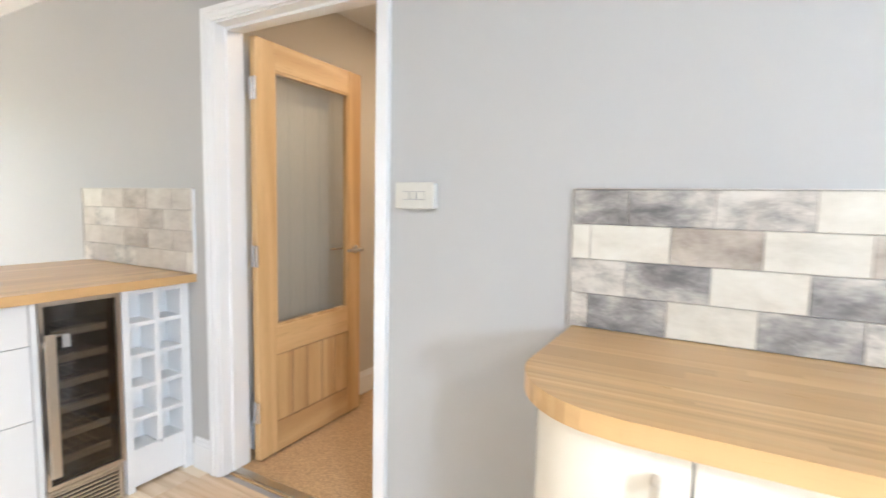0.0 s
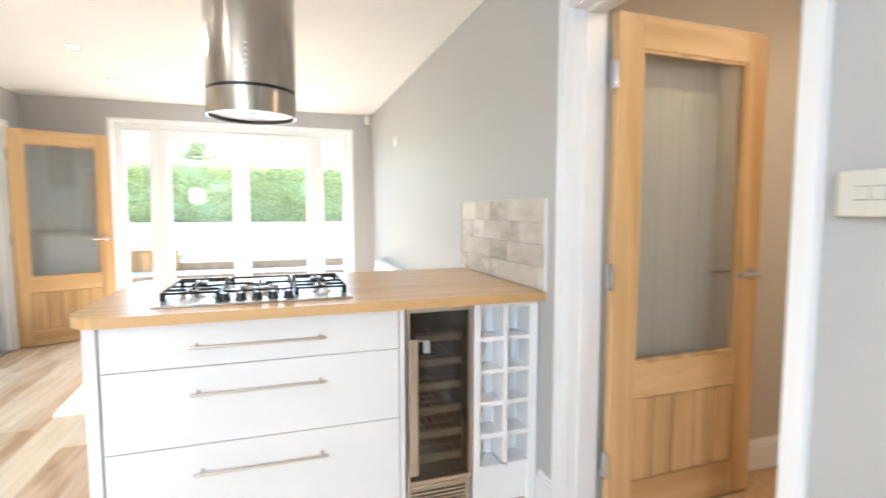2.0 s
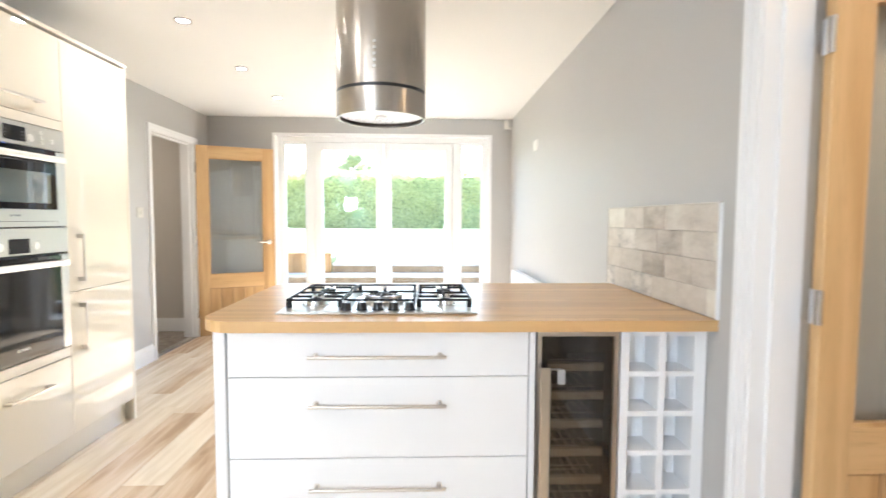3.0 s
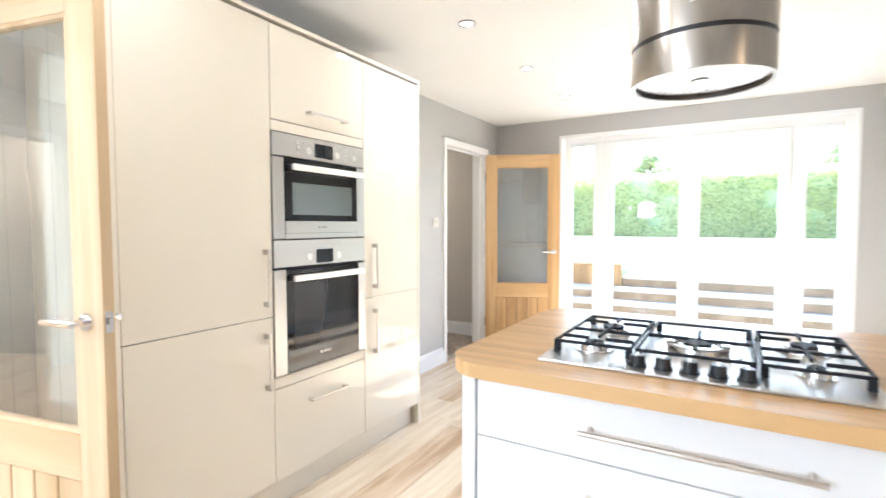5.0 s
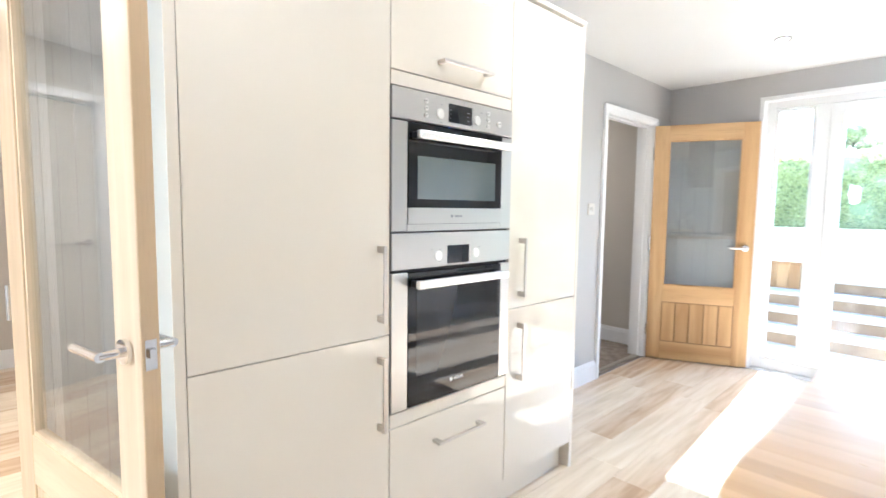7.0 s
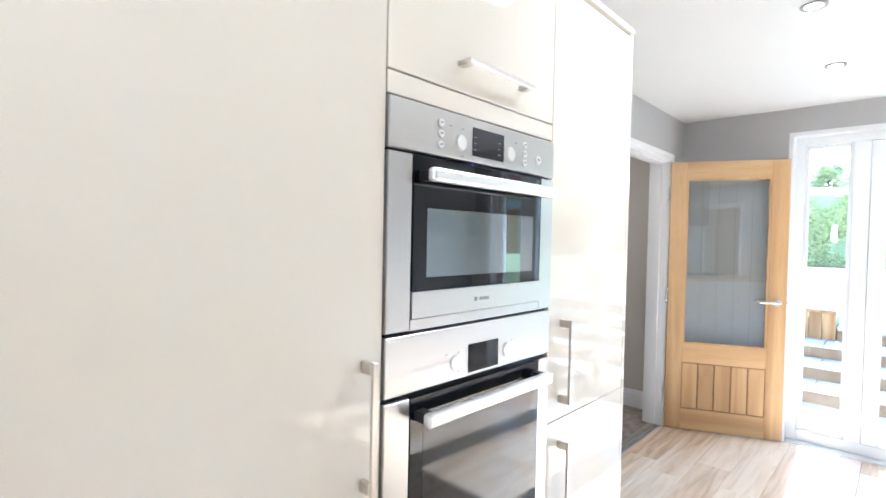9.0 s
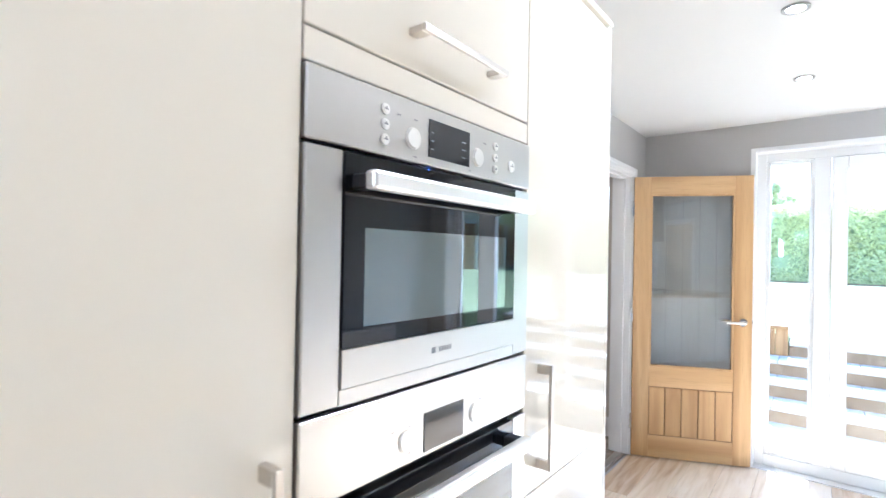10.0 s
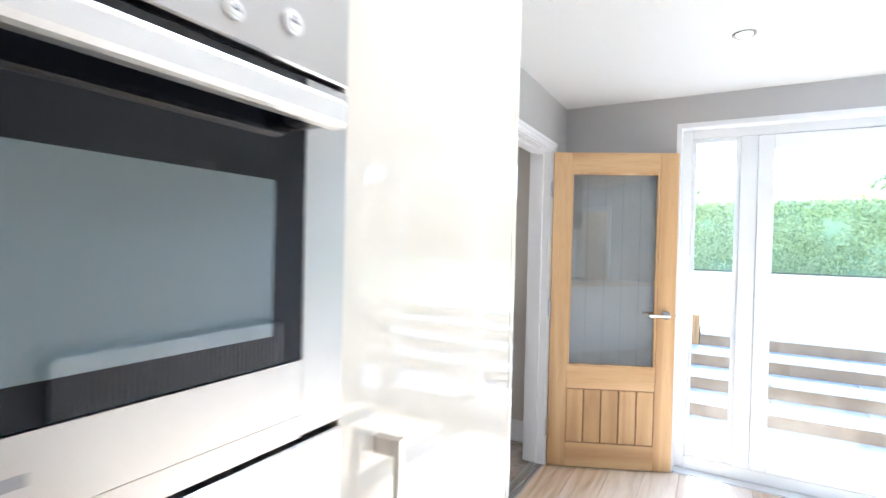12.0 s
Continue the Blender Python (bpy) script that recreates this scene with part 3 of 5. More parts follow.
def closed_door():
    d = thing("door_4", (-0.425, -3.98, 0), "closed grey panelled lobby door with a chrome lever", "door", kind="structure")
    part("leaf", boxes((-0.797, -4.02, 0.006, -0.053, -3.985, 1.974)), M_HALL, d)
    for x0, x1 in ((-0.68, -0.45), (-0.40, -0.17)):
        for z0, z1 in ((0.2, 0.85), (1.0, 1.85)):
            part("panel", boxes((x0, -3.985, z0, x1, -3.977, z1), bevel=0.006), M_HALL, d)
    bm = bmesh.new()
    rod(bm, (-0.13, -3.986, 1.0), (-0.13, -3.972, 1.0), 0.026, sides=20)
    rod(bm, (-0.13, -3.986, 1.0), (-0.13, -3.94, 1.0), 0.009)
    rod(bm, (-0.125, -3.94, 1.0), (-0.245, -3.94, 1.0), 0.0098)
    part("door_handle", bm, M_CHROME, d, "chrome lever handle", smooth=True)


closed_door()


def toilet():
    t = thing("toilet", (0.52, -4.75, 0), "white ceramic toilet with a closed lid and cistern", "toilet")
    def oval(cx, cy, rx, ry, n=28):
        return [(cx + rx * math.cos(i * math.tau / n), cy + ry * math.sin(i * math.tau / n)) for i in range(n)]
    bm = bmesh.new()
    prism(bm, oval(0.52, -4.72, 0.15, 0.24), -0.004, 0.3, 0.01)
    prism(bm, oval(0.52, -4.68, 0.185, 0.27), 0.3, 0.405, 0.015)
    part("bowl", bm, M_CERAMIC, t, smooth=True)
    bm = bmesh.new()
    prism(bm, oval(0.52, -4.68, 0.19, 0.275), 0.407, 0.445, 0.012)
    part("lid", bm, M_CERAMIC, t, smooth=True)
    part("cistern", boxes((0.33, -5.19, 0.4, 0.71, -5.0, 0.82), bevel=0.02), M_CERAMIC, t)


toilet()


# ---- patio doors and window ----
def pane(parent, x, y0, y1, z0, z1):
    """A sealed pane, facing along x."""
    g = part("pane", boxes((x - 0.008, y0, z0, x + 0.008, y1, z1)), M_GLASS, parent)
    g.visible_shadow = False
    return g


def frame_bars(y0, y1, z0, z1, w, x0, x1, low=None):
    """Four bars round an opening, butted end to end, with a small round on their edges."""
    low = w if low is None else low
    bm = bmesh.new()
    for r in ((x0, y0, z0, x1, y0 + w, z1), (x0, y1 - w, z0, x1, y1, z1), (x0, y0 + w, z1 - w, x1, y1 - w, z1), (x0, y0 + w, z0, x1, y1 - w, z0 + low)):
        box(bm, *r, bevel=0.004)
    return bm


def patio_doors():
    d = thing("window_1", (-6.2, 0, 0), "white plastic patio doors with narrow side windows", "patio doors", kind="structure")
    x0, x1 = -6.25, -6.18
    part("outer_frame", frame_bars(WA, WB, 0.0, WH, 0.062, x0, x1, 0.075), M_UPVC, d)
    for y in (-0.815, 0.815):
        part("mullion", boxes((x0, y - 0.045, 0.075, x1, y + 0.045, WH - 0.062), bevel=0.004), M_UPVC, d)
    for y0, y1 in ((WA + 0.062, -0.86), (0.86, WB - 0.062)):
        side = part("side_window", frame_bars(y0, y1, 0.075, WH - 0.062, 0.024, x0 + 0.015, x1 - 0.012), M_UPVC, d)
        pane(side, -6.215, y0 + 0.02, y1 - 0.02, 0.095, WH - 0.082)
    for y0, y1, s in ((-0.768, -0.003, 1), (0.003, 0.768, -1)):
        leaf = part("door_leaf", frame_bars(y0, y1, 0.079, WH - 0.066, 0.083, x0 + 0.008, x1 + 0.012, 0.1), M_UPVC, d)
        pane(leaf, -6.21, y0 + 0.08, y1 - 0.08, 0.17, WH - 0.14)
        if s == 1:
            yh = y1 - 0.045
            bm = bmesh.new()
            box(bm, x1 + 0.012, yh - 0.016, 0.92, x1 + 0.022, yh + 0.016, 1.14, bevel=0.006)
            rod(bm, (x1 + 0.02, yh, 1.06), (x1 + 0.06, yh, 1.06), 0.009)
            box(bm, x1 + 0.05, yh - 0.12, 1.05, x1 + 0.066, yh + 0.01, 1.072, bevel=0.005)
            part("door_handle", bm, M_UPVC, leaf, "white lever handle on a long plate")
    part("sill", boxes((-6.30, WA, -0.06, -6.10, WB, -0.001)), M_UPVC, d)
    part("reveal", boxes((-6.179, WA, 0, XW - 0.001, WA + 0.006, WH), (-6.179, WB - 0.006, 0, XW - 0.001, WB, WH), (-6.179, WA, WH - 0.006, XW - 0.001, WB, WH)), M_TRIM, d)
    part("trim", boxes((XW, WA - 0.022, 0, XW + 0.006, WA, WH + 0.022), (XW, WB, 0, XW + 0.006, WB + 0.022, WH + 0.022), (XW, WA, WH, XW + 0.006, WB, WH + 0.022)), M_TRIM, d)


patio_doors()


def east_window():
    d = thing("window_2", (XE + 0.15, (EW[0] + EW[1]) / 2, EW[2]), "small white plastic window high in the end wall", "window", kind="structure")
    y0, y1, z0, z1 = EW
    x0, x1 = XE + 0.12, XE + 0.19
    part("window_frame", frame_bars(y0, y1, z0, z1, 0.035, x0, x1), M_UPVC, d)
    pane(d, XE + 0.155, y0 + 0.03, y1 - 0.03, z0 + 0.03, z1 - 0.03)
    part("window_sill", boxes((XE - 0.03, y0 + 0.002, z0 + 0.001, XE + 0.119, y1 - 0.002, z0 + 0.025)), M_TRIM, d)


east_window()


# ---- tall units with the ovens ----
FY = -1.329  # face of the tall units


def bow_handle(parent, a, b, out, name="handle"):
    """A squared bar on two short feet; a and b are its ends on the face, out the way it stands off."""
    a, b, o = Vector(a), Vector(b), Vector(out)
    along = (b - a).normalized()
    side = along.cross(o.normalized()) * 0.006
    bm = bmesh.new()

    def bar(p, q, w, t):
        m = [p - w - t, p + w - t, p + w + t, p - w + t, q - w - t, q + w - t, q + w + t, q - w + t]
        v = [bm.verts.new(x) for x in m]
        for f in ((3, 2, 1, 0), (4, 5, 6, 7), (0, 1, 5, 4), (1, 2, 6, 5), (2, 3, 7, 6), (3, 0, 4, 7)):
            bm.faces.new([v[i] for i in f])

    th = o.normalized() * 0.004
    bar(a + o - along * 0.001, b + o + along * 0.001, side, th)
    for p, s in ((a, 1), (b, -1)):
        c = p + along * 0.011 * s
        bar(c, c + o - th, side, along * 0.011)
    bmesh.ops.recalc_face_normals(bm, faces=bm.faces)
    bmesh.ops.bevel(bm, geom=list(bm.edges), offset=0.0012, segments=1, affect="EDGES")
    return part(name, bm, M_NICKEL, parent, "brushed nickel bow handle")


def front(parent, x0, x1, z0, z1, name="door"):
    """A cream gloss slab on the tall units."""
    return part(name, boxes((x0, FY - 0.02, z0, x1, FY, z1), bevel=0.0015), M_CREAM, parent)


def tall_cabinet(xa, xb, handle_x, label):
    c = thing("tall_cabinet", ((xa + xb) / 2, FY - 0.3, 0), label, "cabinet", "tall kitchen units")
    part("body", boxes((xb, YS + 0.004, 0.13, xa, FY - 0.022, 2.118)), M_CARC, c)
    for z0, z1, h0, h1 in ((0.132, 0.8635, 0.558, 0.802), (0.8665, 2.117, 0.916, 1.16)):
        d = front(c, xb + 0.001, xa - 0.001, z0, z1)
        bow_handle(d, (handle_x, FY, h0), (handle_x, FY, h1), (0, 0.034, 0))
    return c


TX = (-1.889, -2.501, -3.107, -3.621)
tall_cabinet(TX[0], TX[1], -2.456, "tall cream gloss kitchen cabinet beside the ovens")
tall_cabinet(TX[2], TX[3], -3.180, "tall cream gloss cabinet reflecting the patio doors")


def oven_housing():
    c = thing("oven_cabinet", ((TX[1] + TX[2]) / 2, FY - 0.3, 0), "tall cream gloss cabinet housing two steel ovens", "cabinet", "tall kitchen units")
    a, b = TX[1], TX[2]
    part("body", boxes((b, YS + 0.004, 0.13, a, YS + 0.03, 2.118), (b, YS + 0.03, 0.13, b + 0.004, FY - 0.022, 2.118), (a - 0.004, YS + 0.03, 0.13, a, FY - 0.022, 2.118), (b + 0.004, YS + 0.03, 1.668, a - 0.004, FY - 0.022, 2.118), (b + 0.004, YS + 0.03, 0.13, a - 0.004, FY - 0.022, 0.592)), M_CARC, c)
    flap = front(c, b + 0.002, a - 0.002, 1.716, 2.116, "flap_door")
    bow_handle(flap, (-2.956, FY, 1.775), (-2.702, FY, 1.775), (0, 0.034, 0))
    front(c, b + 0.002, a - 0.002, 1.668, 1.712, "filler_panel")
    drawer = front(c, b + 0.002, a - 0.002, 0.132, 0.54, "drawer")
    bow_handle(drawer, (-2.948, FY, 0.442), (-2.696, FY, 0.442), (0, 0.034, 0))
    front(c, b + 0.002, a - 0.002, 0.544, 0.592, "filler_panel")


oven_housing()
p = structure("plinth", boxes((-3.604, FY - 0.06, 0, -1.889, FY - 0.045, 0.128)), M_CREAM, "cream plinth under the tall units", "plinth")
for x0, x1, words in ((-3.643, -3.623, "cream end panel of the tall units"), (-1.888, -1.862, "cream end panel beside the oak door")):
    q = part("end_panel", boxes((x0, YS + 0.002, 0, x1, FY, 2.13), bevel=0.0015), M_CREAM)
    tagged(q, words, "panel")
q = part("cornice", boxes((-3.643, YS + 0.002, 2.132, -1.862, FY + 0.004, 2.15), bevel=0.002), M_CREAM)
tagged(q, "thin cream top panel along the tall units", "panel")


def knob(parent, x, z, y, r=0.0165, mat=M_STEEL_BAR):
    bm = bmesh.new()
    rod(bm, (x, y - 0.001, z), (x, y + 0.002, z), r * 1.12, r * 1.08, sides=28)
    rod(bm, (x, y + 0.002, z), (x, y + 0.0045, z), r, r * 0.93, sides=28)
    return part("knob", bm, mat, parent, "push knob in lightened steel", smooth=True)


def printed(parent, rows, y, mat=M_MARK, name="marking"):
    bm = bmesh.new()
    for x0, z0, x1, z1 in rows:
        box(bm, x0, y - 0.0005, z0, x1, y + 0.0006, z1)
    return tagged(part(name, bm, mat, parent), kind="stuff")


def oven_handle(parent, z, y):
    """A flat bar with its ends bent back to the door."""
    x0, x1 = -3.045, -2.578
    bm = bmesh.new()
    box(bm, x0, y + 0.03, z - 0.014, x1, y + 0.052, z + 0.014, bevel=0.006, segments=2)
    part("handle", bm, M_STEEL_BAR, parent, "brushed steel bar handle")
    for xa in (x0 + 0.004, x1 - 0.032):
        part("handle_foot", boxes((xa, y - 0.001, z - 0.011, xa + 0.028, y + 0.032, z + 0.011), bevel=0.003), M_BLACK, parent)


def compact_oven():
    o = thing("compact_oven", (-2.805, FY - 0.3, 1.2), "compact steel oven with black glass door", "oven", "built-in ovens")
    x0, x1, y = -3.105, -2.503, FY + 0.007
    part("body", boxes((-3.08, YS + 0.06, 1.21, -2.53, FY - 0.0192, 1.65)), M_BLACK, o)
    part("surround", boxes((x0 + 0.001, FY - 0.019, 1.2, x1 - 0.001, FY - 0.0095, 1.664)), M_BLACK, o)
    panel = part("control_panel", boxes((x0, FY - 0.009, 1.564, x1, y, 1.663), bevel=0.002), M_STEEL, o, "brushed steel control panel")
    scr = part("display", boxes((-2.868, y - 0.002, 1.579, -2.75, y + 0.0015, 1.643)), M_DISPLAY, panel, "dark display")
    printed(scr, [(-2.762, z, -2.755, z + 0.002) for z in (1.592, 1.606, 1.62)] + [(-2.855, z, -2.843, z + 0.002) for z in (1.592, 1.606, 1.62)], y + 0.0015)
    for kx in (-2.710, -2.897):
        knob(panel, kx, 1.602, y)
    for bx, zs in ((-2.645, (1.634, 1.611, 1.588)), (-2.958, (1.634, 1.611, 1.588)), (-3.022, (1.603,))):
        for bz in zs:
            bm = bmesh.new()
            r = 0.0085 if len(zs) == 3 else 0.012
            rod(bm, (bx, y - 0.001, bz), (bx, y + 0.003, bz), r, sides=18)
            rod(bm, (bx, y + 0.003, bz), (bx, y + 0.004, bz), r * 0.7, sides=18)
            part("button", bm, M_STEEL_BAR, panel, smooth=True)
            printed(panel, [(bx - r * 0.45, bz - 0.001, bx + r * 0.45, bz + 0.001), (bx - 0.001, bz + 0.001, bx + 0.001, bz + r * 0.45)], y + 0.0042)
    printed(panel, [(-2.72, 1.632, -2.712, 1.634), (-2.68, 1.632, -2.672, 1.634), (-2.72, 1.572, -2.712, 1.574), (-2.925, 1.632, -2.915, 1.634), (-2.875, 1.572, -2.868, 1.574)], y)
    door = part("door", boxes((-3.041, FY - 0.009, 1.2815, -2.569, y + 0.002, 1.556)), M_OVENGLASS, o, "black glass door")
    for xa, xb in ((x0, -3.043), (-2.567, x1)):
        part("side_rail", boxes((xa, FY - 0.009, 1.202, xb, y, 1.558), bevel=0.002), M_STEEL, door, "brushed steel side rail")
    part("bottom_rail", boxes((-3.0425, FY - 0.009, 1.202, -2.5675, y, 1.224)), M_STEEL, door, "brushed steel bottom rail")
    part("lower_strip", boxes((-3.041, FY - 0.009, 1.226, -2.569, y + 0.003, 1.28)), M_STEEL, door, "brushed steel lower strip")
    part("inner_window", boxes((-3.003, y + 0.001, 1.309, -2.608, y + 0.0028, 1.452)), M_OVENWIN, door, "viewing window, its grey partly painted reflection")
    oven_handle(door, 1.516, y)
    printed(door, [(-2.775, 1.247, -2.765, 1.257)] + [(-2.79 - i * 0.0075, 1.248, -2.7845 - i * 0.0075, 1.256) for i in range(5)], y + 0.003, M_MARK, "badge")
    printed(o, [(-2.768, 1.5595, -2.765, 1.5625)], FY - 0.006, M_LED, "indicator")


compact_oven()


def single_oven():
    o = thing("oven", (-2.805, FY - 0.3, 0.6), "built-in steel single oven with dark glass door", "oven", "built-in ovens")
    x0, x1, y = -3.105, -2.503, FY + 0.007
    part("body", boxes((-3.08, YS + 0.06, 0.61, -2.53, FY - 0.0192, 1.18)), M_BLACK, o)
    part("surround", boxes((x0 + 0.001, FY - 0.019, 0.597, x1 - 0.001, FY - 0.0095, 1.198)), M_BLACK, o)
    panel = part("control_panel", boxes((x0, FY - 0.009, 1.075, x1, y, 1.195), bevel=0.002), M_STEEL, o, "brushed steel control panel")
    part("display", boxes((-2.864, y - 0.002, 1.083, -2.752, y + 0.0015, 1.148)), M_DISPLAY, panel, "dark display")
    for kx in (-2.708, -2.902):
        knob(panel, kx, 1.114, y)
    printed(panel, [(-2.72, 1.135, -2.713, 1.137), (-2.68, 1.135, -2.673, 1.137), (-2.72, 1.092, -2.713, 1.094), (-2.925, 1.135, -2.917, 1.137)], y)
    door = part("door", boxes((-3.05, FY - 0.009, 0.6, -2.573, y + 0.001, 1.062)), M_OVENGLASS, o, "black glass door")
    for xa, xb in ((x0, -3.052), (-2.571, x1)):
        part("side_rail", boxes((xa, FY - 0.009, 0.598, xb, y, 1.064), bevel=0.002), M_STEEL, door, "brushed steel side rail")
    part("inner_window", boxes((-3.015, y, 0.70, -2.609, y + 0.0018, 1.0)), M_DISPLAY, door)
    oven_handle(door, 1.026, y)
    printed(door, [(-2.785, 0.648, -2.773, 0.66)] + [(-2.80 - i * 0.010, 0.649, -2.793 - i * 0.010, 0.659) for i in range(5)], y + 0.001, M_PLATE, "badge")


single_oven()

# ---- peninsula ----
WX0, WX1, WY0 = -3.065, -2.13, -0.268


def stave_top(name, place, label, strips, z0, z1, along, seed):
    """A block worktop: strips of glued staves. Each strip: its two long sides and, for each, where it begins and ends."""
    t = thing(name, place, label, "worktop")
    rng = random.Random(seed)
    mat = M_STAVE_V[along]
    for s0, s1, (a0, a1), (b0, b1) in strips:
        cuts, c = [], max(a0, a1) + rng.uniform(0.25, 0.9)
        while c < min(b0, b1) - 0.2:
            cuts.append(c)
            c += rng.uniform(0.55, 0.95)
        ends = [(a0, a1)] + [(c, c) for c in cuts] + [(b0, b1)]
        for (p0, p1), (q0, q1) in zip(ends, ends[1:]):
            quad = [(p0, s0), (q0, s0), (q1, s1), (p1, s1)]
            if along == "y":
                quad = [(s, p) for p, s in reversed(quad)]
            mid = Vector((sum(p[0] for p in quad) / 4, sum(p[1] for p in quad) / 4, 0))
            bm = bmesh.new()
            prism(bm, [(x - mid.x, y - mid.y) for x, y in quad], z0 - place[2], z1 - place[2])
            ob = part("stave", bm, mat, t, local=True)
            ob.matrix_basis = Matrix.Translation((mid.x - place[0], mid.y - place[1], 0))
    return t


def corner(x, x0, x1, r):
    """How far a round corner of radius r cuts back the end of a top at x."""
    e = min(x - x0, x1 - x)
    return 0.0 if e >= r else r - math.sqrt(max(0.0, r * r - (r - e) ** 2))


sw, rows = (WX1 - WX0) / 22, []
for k in range(22):
    xa, xb = WX0 + k * sw, WX0 + (k + 1) * sw
    cuts = [0.0, 1.0] if 2 < k < 19 else [0.0, 0.12, 0.3, 0.55, 1.0] if k < 11 else [0.0, 0.45, 0.7, 0.88, 1.0]
    for u, v in zip(cuts, cuts[1:]):
        p, q = xa + u * sw, xa + v * sw
        rows.append((p, q, (WY0 + corner(p, WX0, WX1, 0.12), WY0 + corner(q, WX0, WX1, 0.12)), (YN - 0.002, YN - 0.002)))
stave_top("worktop", (-2.6, 0.57, 0.9), "oak block worktop with rounded corners on the peninsula", rows, 0.884, 0.92, "y", 3)
IX = -2.17  # face of the drawers


def bar_handle(parent, a, b, out, inset=0.02):
    """A round bar on two square posts."""
    a, b, o = Vector(a), Vector(b), Vector(out)
    along = (b - a).normalized()
    bm = bmesh.new()
    rod(bm, a + o, b + o, 0.006)
    for p, s in ((a, 1), (b, -1)):
        c = p + along * inset * s
        rod(bm, c, c + o, 0.0055, sides=10)
        rod(bm, c, c + o * 0.08, 0.009, sides=12)
    return part("handle", bm, M_NICKEL, parent, "brushed nickel bar handle", smooth=True)


def drawer_unit():
    c = thing("drawer_cabinet", (-2.45, 0.31, 0), "wide white drawer cabinet with three pan drawers", "cabinet", "peninsula units")
    part("body", boxes((-2.74, -0.182, 0.13, IX - 0.022, 0.826, 0.882)), M_WHITE_IN, c)
    for z0, z1, hz in ((0.729, 0.880, 0.801), (0.456, 0.726, 0.640), (0.132, 0.453, 0.362)):
        d = part("drawer", boxes((IX - 0.02, -0.176, z0, IX, 0.806, z1), bevel=0.0015), M_WHITE, c)
        bar_handle(d, (IX, 0.088, hz), (IX, 0.532, hz), (0.033, 0, 0))
    part("side_strip", boxes((IX - 0.02, 0.809, 0.0, IX, 0.829, 0.882)), M_WHITE, c)
    part("plinth", boxes((-2.26, -0.182, 0, -2.245, 0.808, 0.128)), M_WHITE, c)


drawer_unit()
q = part("end_panel", boxes((-3.0, -0.222, 0, IX - 0.002, -0.184, 0.882), bevel=0.002), M_WHITE)
tagged(q, "white end panel of the peninsula", "panel")


